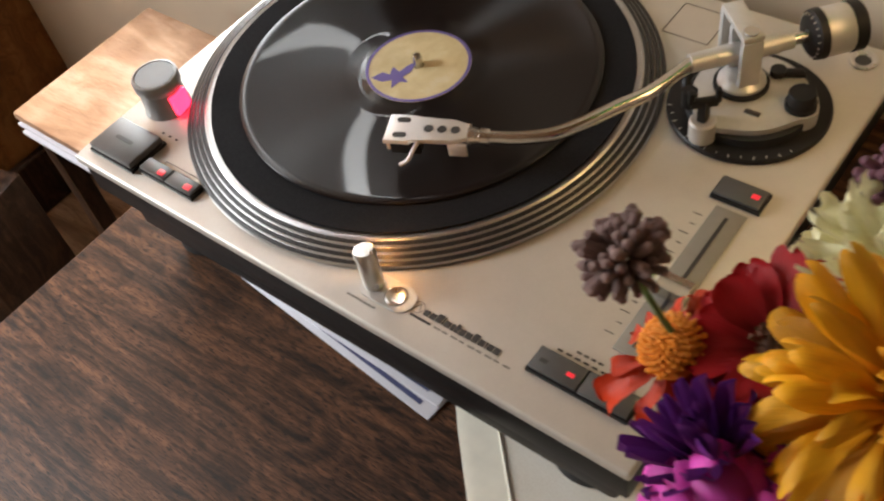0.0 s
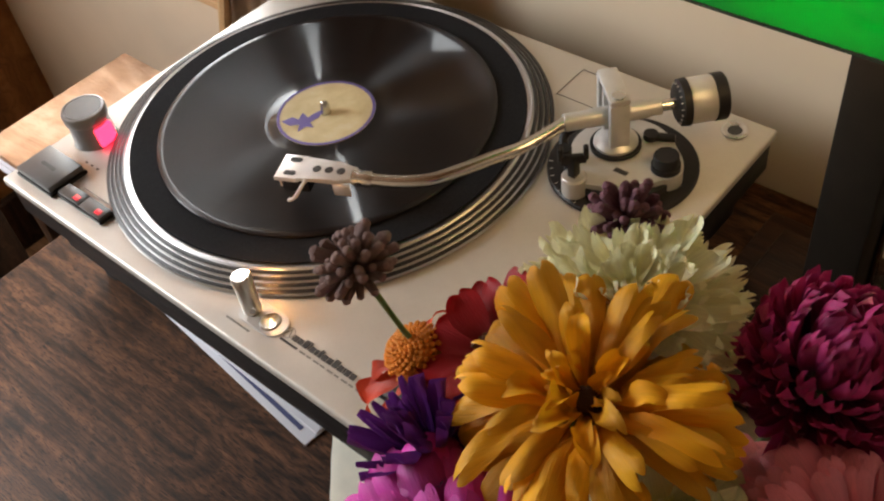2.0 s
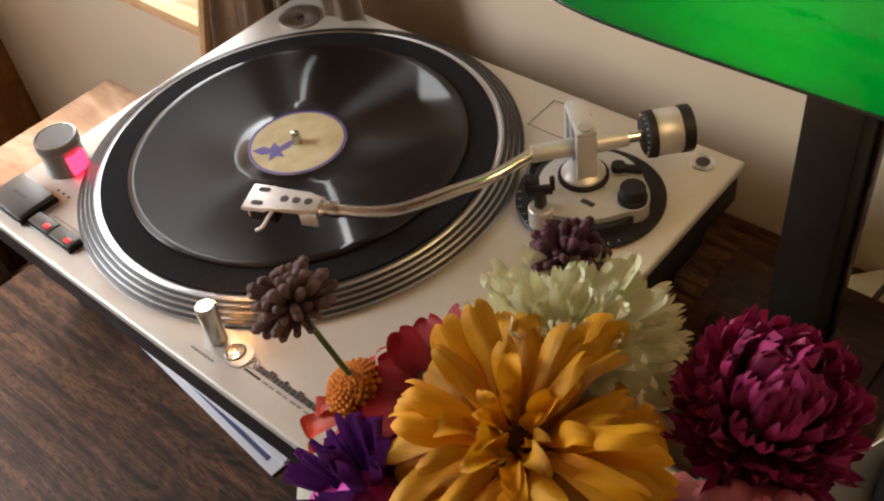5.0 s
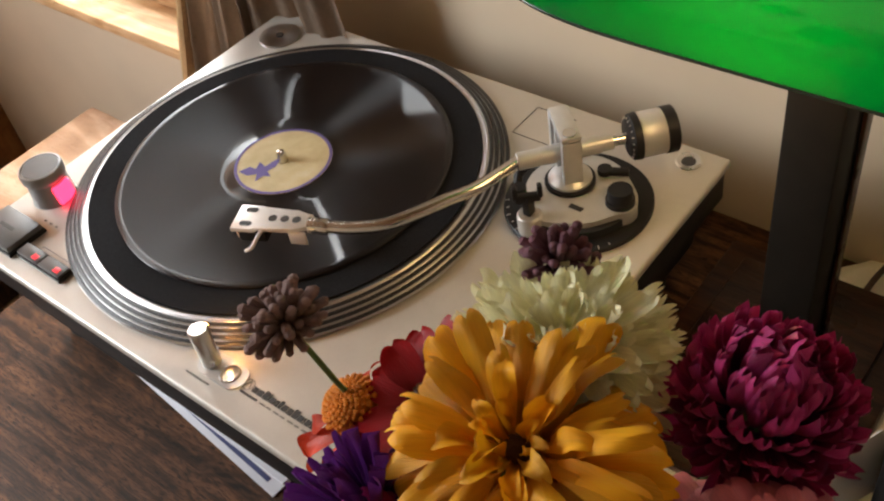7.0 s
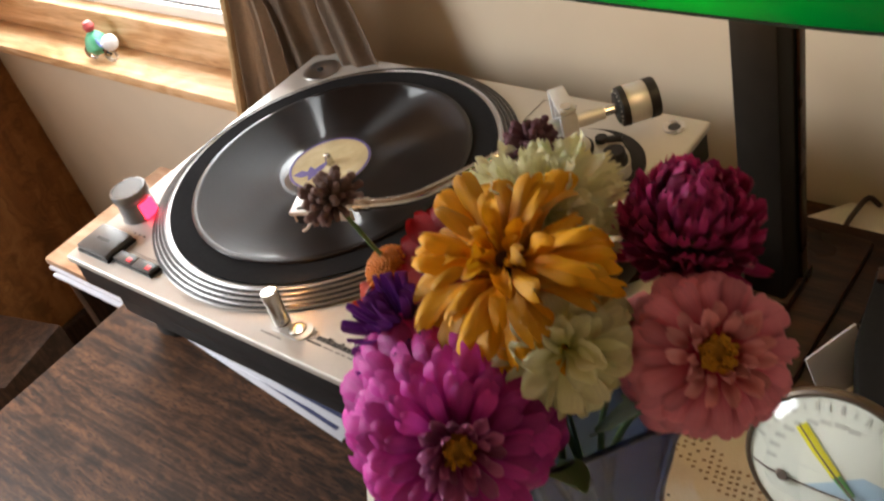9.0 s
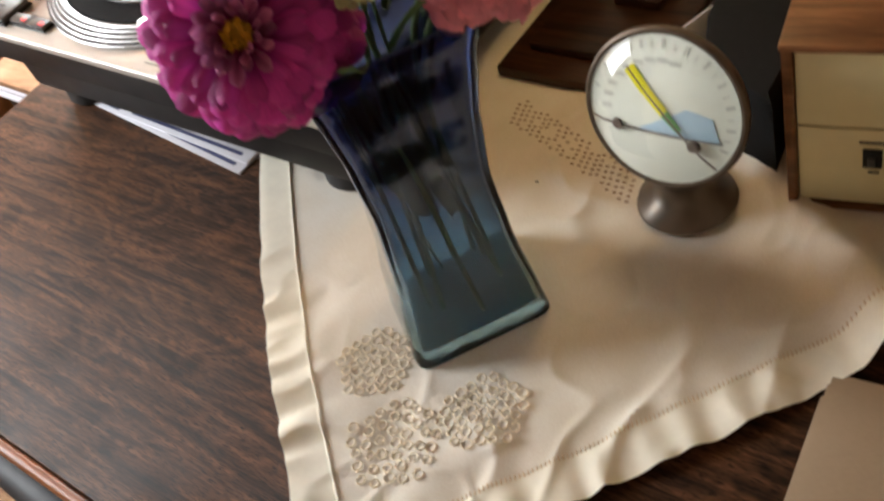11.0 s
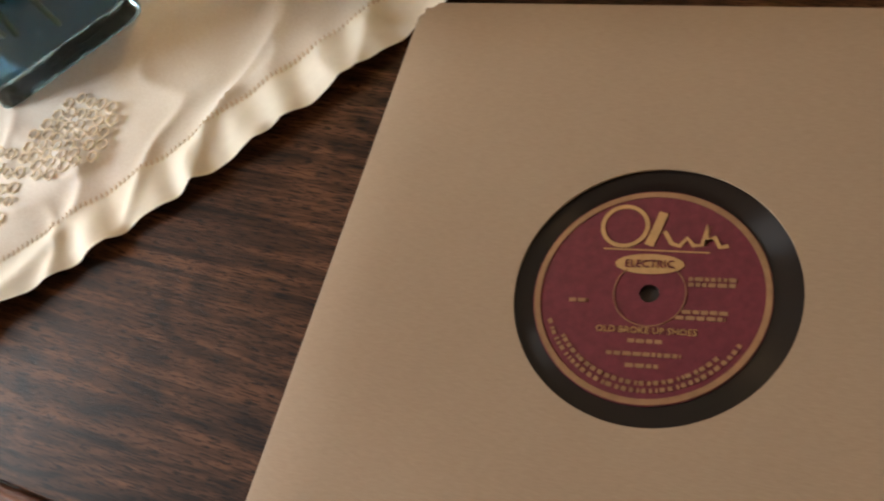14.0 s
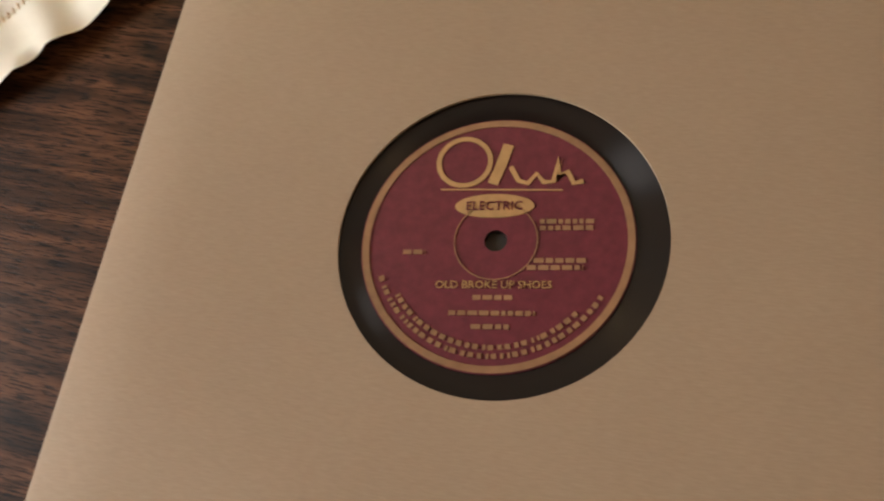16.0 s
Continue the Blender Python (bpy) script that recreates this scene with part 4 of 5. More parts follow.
# ---- vase ----
VC = Vector((0.5562, -0.0282, 0.0028))
VA = math.degrees(math.atan2(0.815, 0.579))
k = Mat("blue glass")
sx = k.node("ShaderNodeSeparateXYZ")
c = k.node("ShaderNodeTexCoord")
k.link(c.outputs["Generated"], sx.inputs[0])
k.set(Base_Color=k.ramp(sx.outputs[2], [(0.0, (0.34, 0.57, 0.66)), (0.4, (0.17, 0.29, 0.44)), (1.0, (0.07, 0.11, 0.42))]), Roughness=0.06, IOR=1.46, Transmission_Weight=1.0)
k.bump(k.noise(k.coords(), 26, 3), 0.12, 0.004)
M_GLASS = k.m
VH = 0.222


def vase_half(s):
    pts = [(0, 0.0465), (0.08, 0.0445), (0.3, 0.0385), (0.52, 0.0355), (0.72, 0.0385), (0.88, 0.0435), (1.0, 0.0495)]
    for (a, p), (b, q) in zip(pts, pts[1:]):
        if s <= b:
            t = (s - a) / (b - a)
            t = t * t * (3 - 2 * t) * 0.5 + t * 0.5
            return p + (q - p) * t
    return pts[-1][1]


def vase_ring(bm, s, inset, z):
    h = vase_half(s) - inset
    out = []
    for i in range(56):
        a = 2 * math.pi * i / 56
        c, d = math.cos(a), math.sin(a)
        e = 0.10
        out.append(bm.verts.new((0.012 * s ** 1.3 + h * math.copysign(abs(c) ** (2 * e), c), 0.86 * h * math.copysign(abs(d) ** (2 * e), d), z)))
    return out


bm = B()
rings = [vase_ring(bm, i / 22, 0.0, VH * i / 22) for i in range(23)]
rings += [vase_ring(bm, 1.0, 0.002, VH + 0.0012)]
rings += [vase_ring(bm, i / 22, 0.0042, max(0.012, VH * i / 22)) for i in range(22, 0, -1)]
for a, b in zip(rings, rings[1:]):
    for i in range(56):
        bm.faces.new((a[i], a[(i + 1) % 56], b[(i + 1) % 56], b[i]))
bm.faces.new(rings[0][::-1])
bm.faces.new(rings[-1])
vase = thing("vase", "square flared blue glass vase holding garden flowers", "vase", Matrix.Translation(VC) @ pose(0, 0, 0, 0, 0, VA))
part("glass_body", bm, M_GLASS, vase)
bm = B()
loop = [v.co.copy() for v in vase_ring(bm, 1.0, 0.001, VH + 0.0016)]
bm.free()
part("rim", tube(B(), loop + loop[:1], 0.0017, 8), M_GLASS, vase, "polished deep blue rim")

# ---- flowers ----


def petal_mesh(name, mat, width, curl, cup, tip=0.6, base=0.25, wave=0.0, nu=10, nv=8, hook=0.0, notch=0.0, fringe=0.0, seed=0):
    """A petal of length 1 along x: spoon outline with a blunt end, bent along it and at its tip, cupped across."""
    rng = random.Random(name + str(seed))
    ph, side = rng.uniform(0, 6), rng.uniform(-0.12, 0.12)
    spine, px, pz = [], 0.0, 0.0
    for i in range(41):
        spine.append((px, pz))
        a = 2.0 * curl * i / 40 + hook * (i / 40) ** 4
        px, pz = px + math.cos(a) / 40, pz + math.sin(a) / 40

    def at(u, v):
        u = 1 - (1 - u) ** 1.6
        t = min(1.0, u / tip)
        w = width * (base + (1 - base) * t * t * (3 - 2 * t))
        if u > tip:
            w *= math.sqrt(max(0.0, 1 - ((u - tip) / (1.0 - tip)) ** 2.4 * 0.88))
        s = 2 * v - 1
        f = u - notch * u**6 * math.exp(-((s / 0.35) ** 2)) - fringe * u**5 * (0.5 + 0.5 * math.cos(s * 11 + ph))
        f = max(0.0, min(0.9999, f)) * 40
        k = int(f)
        x, z = (spine[k][n] + (spine[k + 1][n] - spine[k][n]) * (f - k) for n in (0, 1))
        z += cup * s * s * width * (0.4 + 0.6 * u) + wave * 0.03 * abs(s) * math.sin(u * 8 + ph + (2 if s > 0 else 0))
        return Vector((x, s * w / 2 + side * u * u, z))

    bm = B()
    sheet(bm, nu, nv, at)
    return mesh_of(name, bm, mat)


def petal_kinds(name, mat, width, curl, cup, spread=0.25, **more):
    """Three petals of one flower that differ a little in width and bend."""
    return [petal_mesh(name, mat, width * (1 + 0.18 * k), curl * (1 - spread * k), cup * (1 + 0.5 * k), seed=k + 2, **more) for k in (-1, 0, 1)]


def bloom(name, label, m, rings, heart, heart_r, heart_mat, seed, mats=None, stem_to=None, stem_r=0.0017, sepals=True):
    """A flower at m, whose z is the way it faces. rings: (mesh, count, length, lift in degrees, start radius, start height, scatter)."""
    rng = random.Random(seed)
    f = thing(name, label, "flower", m, "flowers in the vase")
    for mesh, count, length, lift, r0, h0, scat in rings:
        turn = rng.random() * 360
        for i in range(count):
            a = turn + 360 * i / count + rng.uniform(-1, 1) * scat * 60 / max(6, count) * 3
            p = new("petal", rng.choice(mesh) if isinstance(mesh, list) else mesh)
            p.parent = f
            l = length * (1 + rng.uniform(-1, 1) * scat * 0.6)
            p.matrix_local = pose(0, 0, 0, 0, 0, a) @ pose(r0, 0, h0, rng.uniform(-1, 1) * scat * 70, -(lift + rng.uniform(-1, 1) * scat * 60), 0) @ Matrix.Scale(l, 4)
    if heart:
        part("flower_heart", heart(B(), heart_r, rng), heart_mat, f)
    if stem_to:
        inv = m.inverted()
        p0, p1 = m.translation, Vector(stem_to[0])
        mid = p0 - m.to_3x3() @ Vector((0, 0, 0.03))
        pts = [p0 - m.to_3x3() @ Vector((0, 0, 0.003)), mid, p1, Vector(stem_to[1])]
        part("stem", tube(B(), [inv @ q for q in smooth_path(pts, 7)], stem_r, 8), M_STEM, f)
    if sepals:
        bm = B()
        lathe(bm, [(0.0, -0.012), (0.003, -0.011), (0.0065, -0.006), (0.0085, -0.001), (0.0, 0.0)], 14)
        part("calyx", bm, M_STEM, f)
    return f


def bead_heart(bm, r, rng):
    """A low dome of small florets."""
    for i in range(130):
        t = math.sqrt((i + 0.5) / 130)
        a = i * 2.39996
        x, y = r * t * math.cos(a), r * t * math.sin(a)
        z = 0.004 + r * 0.75 * math.sqrt(max(0.0, 1 - t * t))
        bmesh.ops.create_icosphere(bm, subdivisions=1, radius=r * 0.095 * rng.uniform(0.8, 1.2), matrix=Matrix.Translation((x, y, z)))
    lathe(bm, [(r * 0.95, 0.002), (r * 0.8, 0.004 + r * 0.4), (r * 0.4, 0.004 + r * 0.66), (0.0, 0.004 + r * 0.72)], 16)
    return bm


def star_heart(bm, r, rng):
    """A rough ring of yellow florets round a dark middle."""
    for i in range(26):
        a = i * 2.39996
        t = 0.45 + 0.55 * (i / 26)
        c = Vector((r * t * math.cos(a), r * t * math.sin(a), 0.007 + 0.002 * rng.random()))
        lathe(bm, [(0.0, -0.003), (r * 0.12, 0.0), (r * 0.19, 0.0018), (r * 0.08, 0.0015), (0.0, 0.0004)], 6, Matrix.Translation(c) @ pose(0, 0, 0, rng.uniform(-30, 30), rng.uniform(-30, 30), 0))
    lathe(bm, [(r, 0.0), (r * 0.8, 0.004), (0.0, 0.0055)], 16)
    return bm


M_STEM = plain("green stem", (0.09, 0.16, 0.04), 0.55, 0, 0.3, 120, 0.2)
M_LEAF = petal_mat("leaf", (0.05, 0.10, 0.025), (0.09, 0.17, 0.05))
# The orange base is the petals' shaded tone, put into the colour.
M_ORANGE = petal_mat("orange petal", (0.62, 0.19, 0.005), (0.98, 0.47, 0.010), 0.5, 0.26)
M_MAGENTA = petal_mat("magenta petal", (0.30, 0.008, 0.17), (0.72, 0.06, 0.45), 0.5, 0.3)
M_PINK = petal_mat("pink petal", (0.66, 0.06, 0.13), (0.97, 0.33, 0.44), 0.5, 0.18)
M_MAGPALE = petal_mat("pale magenta petal", (0.36, 0.05, 0.20), (0.68, 0.22, 0.46), 0.5, 0.3)
M_PINKPALE = petal_mat("salmon petal", (0.75, 0.18, 0.20), (0.96, 0.44, 0.46), 0.5, 0.2)
M_PALE = petal_mat("pale green petal", (0.78, 0.77, 0.26), (0.93, 0.91, 0.55), 0.55, 0.16)
M_CREAM = petal_mat("cream petal", (0.92, 0.89, 0.46), (0.97, 0.95, 0.64), 0.55, 0.06)
M_CRIMSON = petal_mat("crimson petal", (0.22, 0.006, 0.07), (0.64, 0.06, 0.26), 0.38, 0.35)
M_REDP = petal_mat("red petal", (0.16, 0.002, 0.004), (0.36, 0.006, 0.01), 0.45)
M_SCARLET = petal_mat("scarlet petal", (0.42, 0.03, 0.006), (0.66, 0.05, 0.01), 0.45)
M_PURPLE = petal_mat("purple petal", (0.06, 0.012, 0.10), (0.16, 0.032, 0.24), 0.4)
M_SEED = petal_mat("seed bud", (0.17, 0.12, 0.085), (0.30, 0.20, 0.18), 0.8)
M_SEEDR = petal_mat("dark seed bud", (0.10, 0.04, 0.05), (0.22, 0.10, 0.13), 0.8)
M_HEARTY = plain("yellow florets", (0.62, 0.33, 0.015), 0.6, 0, 0.35, 200, 0.2)
M_HEARTO = plain("orange florets", (0.72, 0.24, 0.008), 0.6, 0, 0.3, 200, 0.2)
M_HEARTD = plain("dark florets", (0.10, 0.035, 0.01), 0.7, 0, 0.4, 200, 0.2)


def facing(p, d, spin=0):
    return turned(p, d) @ pose(0, 0, 0, 0, 0, spin)


def mouth(dx, dy, fx, fy):
    """A stem's way: over the vase's mouth, then down to its floor."""
    return (VC + Vector((dx, dy, VH - 0.03)), VC + Vector((fx, fy, 0.016)))


po = petal_kinds("orange_petal", M_ORANGE, 0.25, -0.12, -0.30, tip=0.78, base=0.26, wave=2.2, hook=-0.9, notch=0.06)
pi = petal_kinds("orange_inner_petal", M_ORANGE, 0.30, 0.12, 0.45, tip=0.78, base=0.3, wave=2.6, hook=-2.4, notch=0.1)
bloom("orange_zinnia", "large golden orange zinnia with loose curled petals", facing((0.556, -0.024, 0.310), (0.04, -0.24, 0.96), 20), [
    (po, 19, 0.044, -20, 0.004, -0.006, 0.18), (po, 20, 0.046, -4, 0.004, -0.003, 0.2), (po, 18, 0.044, 12, 0.004, 0.0, 0.22), (po, 15, 0.040, 28, 0.004, 0.001, 0.24), (po, 11, 0.034, 44, 0.004, 0.002, 0.26),
    (pi, 8, 0.026, 54, 0.004, 0.002, 0.3), (pi, 6, 0.020, 62, 0.004, 0.003, 0.32), (pi, 5, 0.014, 62, 0.003, 0.003, 0.32)], bead_heart, 0.005, M_HEARTD, 3, stem_to=mouth(0.01, 0.005, 0.02, 0.018))


def tiers(outer, inner, long, short, layers, low, high, crowd, scat=0.11):
    """Rings of petals laid like shingles, from the long lowest ring to the short one at the heart."""
    out = []
    for k in range(layers):
        t = k / (layers - 1)
        size = long + (short - long) * t**0.9
        out.append((outer if t < 0.6 else inner, max(9, round(crowd * size / long) + k % 2), size, low + (high - low) * t**1.2, 0.005 + 0.002 * t, -0.013 + 0.017 * t, scat))
    return out


pm = petal_kinds("magenta_petal", M_MAGENTA, 0.27, -0.14, -0.26, tip=0.80, base=0.36, wave=0.6, hook=-0.7, notch=0.05)
pn = petal_kinds("magenta_middle_petal", M_MAGENTA, 0.36, -0.08, -0.20, tip=0.78, base=0.34, wave=0.6, hook=-0.5, notch=0.05)
ps = petal_kinds("magenta_inner_petal", M_MAGPALE, 0.34, 0.06, 0.35, tip=0.72, base=0.25, wave=0.6, hook=0.3)
bloom("magenta_zinnia", "full magenta zinnia with a yellow heart", facing((0.566, -0.089, 0.270), (0.62, -0.56, 0.50), 5),
      tiers(pm, pn, 0.060, 0.023, 10, -24, 26, 31) + [(ps, 15, 0.018, 40, 0.0065, 0.004, 0.18), (ps, 11, 0.014, 58, 0.0065, 0.005, 0.2)], star_heart, 0.0068, M_HEARTY, 4, stem_to=mouth(0.02, -0.02, 0.025, -0.01))
pp = petal_kinds("pink_petal", M_PINK, 0.29, -0.12, -0.26, tip=0.82, base=0.36, wave=0.6, hook=-0.9, notch=0.07)
pt = petal_kinds("pink_middle_petal", M_PINK, 0.36, -0.08, -0.22, tip=0.82, base=0.36, wave=0.6, hook=-0.8, notch=0.07)
pq = petal_kinds("pink_inner_petal", M_PINKPALE, 0.40, -0.10, 0.4, tip=0.7, base=0.3, wave=1.2, hook=-0.9, notch=0.1)
bloom("pink_zinnia", "bright pink zinnia with a yellow heart", facing((0.640, -0.008, 0.278), (0.52, -0.46, 0.72), 0),
      tiers(pp, pt, 0.049, 0.026, 8, -40, 4, 29, 0.13) + [(pq, 15, 0.018, 60, 0.0095, 0.001, 0.2), (pq, 12, 0.014, 70, 0.008, 0.003, 0.22)], star_heart, 0.0078, M_HEARTY, 5, stem_to=mouth(0.03, 0.012, -0.01, 0.03))
pe = petal_kinds("pale_petal", M_PALE, 0.44, -0.14, 0.4, tip=0.7, base=0.4, wave=2.4, hook=-1.4, notch=0.08)
bloom("pale_zinnia", "pale greenish cream zinnia with crumpled petals", facing((0.589, -0.037, 0.289), (0.62, -0.52, 0.58), 0), [
    (pe, 18, 0.034, -40, 0.003, -0.006, 0.26), (pe, 18, 0.034, -20, 0.003, -0.003, 0.26), (pe, 16, 0.030, 0, 0.003, 0.0, 0.26), (pe, 13, 0.025, 24, 0.003, 0.003, 0.28), (pe, 9, 0.019, 50, 0.002, 0.004, 0.3)], None, 0, M_PALE, 6, stem_to=mouth(0.012, -0.006, 0.0, -0.02))
pc = petal_kinds("cream_petal", M_CREAM, 0.28, -0.16, 0.25, tip=0.84, base=0.4, wave=1.8, hook=0.9, fringe=0.16)
bloom("cream_zinnia", "cream white double zinnia with ragged petals", facing((0.543, 0.021, 0.306), (0.10, -0.10, 0.98), 0), [
    (pc, 26, 0.038, -10, 0.004, -0.003, 0.16), (pc, 26, 0.036, 4, 0.004, 0.0, 0.16), (pc, 24, 0.032, 20, 0.004, 0.002, 0.18), (pc, 20, 0.026, 38, 0.003, 0.004, 0.2), (pc, 14, 0.021, 62, 0.002, 0.005, 0.2)], None, 0, M_CREAM, 7, stem_to=mouth(-0.01, 0.02, -0.02, 0.02))
px = petal_kinds("crimson_petal", M_CRIMSON, 0.27, 0.30, 0.5, tip=0.55, base=0.5, hook=0.5)
globe = []
for k in range(15):
    a = radians(4 + 8.6 * k)
    globe.append((px, max(4, round(27 * math.sin(a))), 0.0215, 90 - math.degrees(a) + 10, 0.0125 * math.sin(a), 0.008 + 0.0115 * math.cos(a), 0.2))
globe.append((px, 7, 0.031, -38, 0.012, 0.0, 0.3))
bloom("crimson_aster", "dark crimson aster with many narrow incurved petals", facing((0.602, 0.043, 0.283), (0.26, 0.05, 0.95), 0), globe, None, 0, M_CRIMSON, 8, stem_to=mouth(0.018, 0.02, 0.01, 0.026))
pr = petal_kinds("red_petal", M_REDP, 0.54, -0.10, 0.10, tip=0.68, base=0.3, wave=0.8, notch=0.05)
bloom("red_zinnia", "deep red zinnia tucked behind the orange one", facing((0.514, -0.016, 0.293), (-0.25, -0.35, 0.86), 0), [
    (pr, 14, 0.031, 2, 0.004, -0.002, 0.12), (pr, 13, 0.028, 18, 0.004, 0.001, 0.12), (pr, 10, 0.022, 36, 0.004, 0.003, 0.14)], star_heart, 0.006, M_HEARTD, 9, stem_to=mouth(-0.02, 0.008, -0.025, 0.0))
pk = petal_kinds("scarlet_petal", M_SCARLET, 0.34, -0.20, 0.15, tip=0.78, base=0.28, wave=3.0, hook=-1.2, notch=0.16)
bloom("scarlet_zinnia", "small scarlet zinnia with a raised orange cone", facing((0.486, -0.028, 0.285), (-0.30, -0.30, 0.88), 0), [
    (pk, 12, 0.029, -12, 0.006, -0.003, 0.22), (pk, 8, 0.023, 0, 0.006, -0.001, 0.25)], bead_heart, 0.0115, M_HEARTO, 10, stem_to=mouth(-0.026, -0.006, -0.02, -0.014))
pv = petal_kinds("purple_petal", M_PURPLE, 0.20, 0.08, 0.6, tip=0.5, base=0.5)
bloom("purple_aster", "spiky violet aster with narrow pointed petals", facing((0.515, -0.054, 0.278), (-0.30, -0.18, 0.93), 0), [
    (pv, 18, 0.024, 4, 0.003, -0.002, 0.2), (pv, 17, 0.026, 26, 0.003, 0.001, 0.2), (pv, 15, 0.027, 48, 0.002, 0.002, 0.2), (pv, 10, 0.026, 70, 0.001, 0.003, 0.2)], None, 0, M_PURPLE, 11, stem_to=mouth(-0.012, -0.02, -0.008, -0.022))


def bud_head(name, label, p, d, mat, seed, stem):
    """A seed head of plump upright buds."""
    bm = B()
    lathe(bm, [(0.0, 0.0), (0.09, 0.12), (0.15, 0.5), (0.12, 0.8), (0.13, 0.92), (0.05, 1.0), (0.0, 1.0)], 8, pose(0, 0, 0, 0, 90, 0))
    mesh = mesh_of(name + "_bud", bm, mat)
    return bloom(name, label, facing(p, d), [(mesh, 15, 0.0115, -18, 0.002, 0.0, 0.25), (mesh, 16, 0.0125, 4, 0.002, 0.001, 0.25), (mesh, 15, 0.0132, 24, 0.002, 0.002, 0.25), (mesh, 13, 0.0135, 44, 0.001, 0.003, 0.25), (mesh, 9, 0.0135, 66, 0.001, 0.003, 0.25)], None, 0, mat, seed, stem_to=stem, stem_r=0.0011, sepals=False)


bud_head("dried_seed_head", "brown grey dried seed head on a thin stem", (0.4705, -0.0340, 0.3290), (-0.38, -0.12, 0.92), M_SEED, 12, ((0.5042, -0.0234, 0.2474), VC + Vector((-0.01, 0.0, 0.03))))
bud_head("purple_seed_head", "dark purple brown seed head behind the cream flower", (0.5235, 0.047, 0.3125), (0.0, 0.25, 0.92), M_SEEDR, 13, mouth(-0.005, 0.025, 0.0, 0.028))
# leaves at the vase's mouth and loose stems in it
pl = petal_mesh("leaf", M_LEAF, 0.34, -0.25, 0.25, 0.45, 0.3, 0.3)
for i, (dx, dy, dz, a, lift, l) in enumerate(((0.02, -0.02, 0.0, -40, 50, 0.05), (0.03, 0.0, 0.005, 5, 55, 0.055), (0.01, -0.03, 0.0, -80, 45, 0.045), (-0.02, -0.03, 0.01, -120, 40, 0.05), (-0.03, 0.01, 0.0, 160, 40, 0.045), (0.035, 0.02, 0.01, 40, 40, 0.05), (0.0, 0.03, 0.0, 90, 45, 0.05))):
    lf = tagged(new("leaf", pl), "green leaf at the mouth of the vase", "leaf", "leaves in the vase")
    lf.matrix_world = pose(VC.x + dx, VC.y + dy, VC.z + VH - 0.012 + dz, 0, 0, a) @ pose(0, 0, 0, 0, -lift, 0) @ Matrix.Scale(l, 4)

for dx, dy, z, a, lift, l in ((0.012, -0.016, 0.17, 130, -62, 0.070), (0.024, -0.002, 0.18, 200, -70, 0.075), (0.004, 0.004, 0.14, 20, -74, 0.070)):
    lf = tagged(new("leaf", pl), "dark wet leaf hanging inside the vase", "leaf", "leaves in the vase")
    lf.matrix_world = pose(VC.x + dx, VC.y + dy, VC.z + z, 0, 0, a) @ pose(0, 0, 0, 0, -lift, 0) @ Matrix.Scale(l, 4)

# ---- thermometer on a stand ----
GA = thing("desk_thermometer", "round domed thermometer gauge tilted on a bronze foot", "gauge")
M_BRONZE = plain("brown bronze", (0.13, 0.10, 0.075), 0.4, 0.6, 0.2, 90, 0.1)
M_FACE = plain("ivory dial", (0.70, 0.70, 0.60), 0.6, 0, 0.05, 60)
part("foot", lathe(B(), [(0.0, 0.003), (0.031, 0.003), (0.0325, 0.005), (0.0315, 0.008), (0.022, 0.015), (0.017, 0.024), (0.018, 0.032), (0.022, 0.038), (0.0, 0.040)], 56, pose(0.652, 0.098, 0)), M_BRONZE, GA, "turned dark bronze foot")
GN = Vector((0.03, -0.955, 0.29)).normalized()
GC = Vector((0.6545, 0.086, 0.0940))
gx_ = Vector((0, 0, 1)).cross(GN).normalized()
gy_ = GN.cross(gx_)
gm = Matrix.Translation(GC) @ Matrix((gx_, gy_, GN)).transposed().to_4x4()
GR = 0.050
part("case", lathe(B(), [(0.0, -0.022), (0.020, -0.021), (0.038, -0.014), (GR, -0.004), (GR + 0.0012, 0.0), (GR + 0.0008, 0.0025), (GR - 0.0005, 0.0035), (GR - 0.0025, 0.003), (GR - 0.003, 0.0), (0.0, 0.0)], 80, gm), M_BRONZE, GA, "dark metal rim")
part("dial", lathe(B(), [(0.0, 0.0006), (GR - 0.0032, 0.0006), (GR - 0.0032, 0.0002), (0.0, 0.0002)], 64, gm), M_FACE, GA)
M_BLUEF = plain("pale blue print", (0.38, 0.52, 0.62), 0.6, 0, 0.05, 60)
M_YEL = plain("yellow print", (0.75, 0.66, 0.02), 0.6, 0, 0.05, 60)
M_GRN = plain("green print", (0.10, 0.28, 0.08), 0.6, 0, 0.05, 60)
M_BROWN = plain("brown print", (0.12, 0.08, 0.06), 0.6, 0, 0.1, 60)
ha, hb = (-0.0245, -0.0095), (0.0205, -0.0155)


def strip(bm, a, b, w0, w1, z0, z1):
    a, b = Vector(a), Vector(b)
    n = (b - a).orthogonal().normalized()
    return prism(bm, [tuple(a - n * w0), tuple(b - n * w1), tuple(b + n * w1), tuple(a + n * w0)], z0, z1, 0, gm)


part("blue_sector", prism(B(), [(-0.012, -0.0096), (0.034, -0.012), (0.030, 0.002), (0.016, 0.006)], 0.0008, 0.0011, 0, gm), M_BLUEF, GA, "pale blue printed sector")
part("yellow_strip", strip(B(), (-0.018, 0.025), (0.0035, 0.002), 0.0035, 0.0028, 0.0012, 0.0015), M_YEL, GA, "yellow printed strip")
part("green_strip", strip(B(), (0.0036, 0.0019), (0.0125, -0.0075), 0.0027, 0.0018, 0.0012, 0.0015), M_GRN, GA)
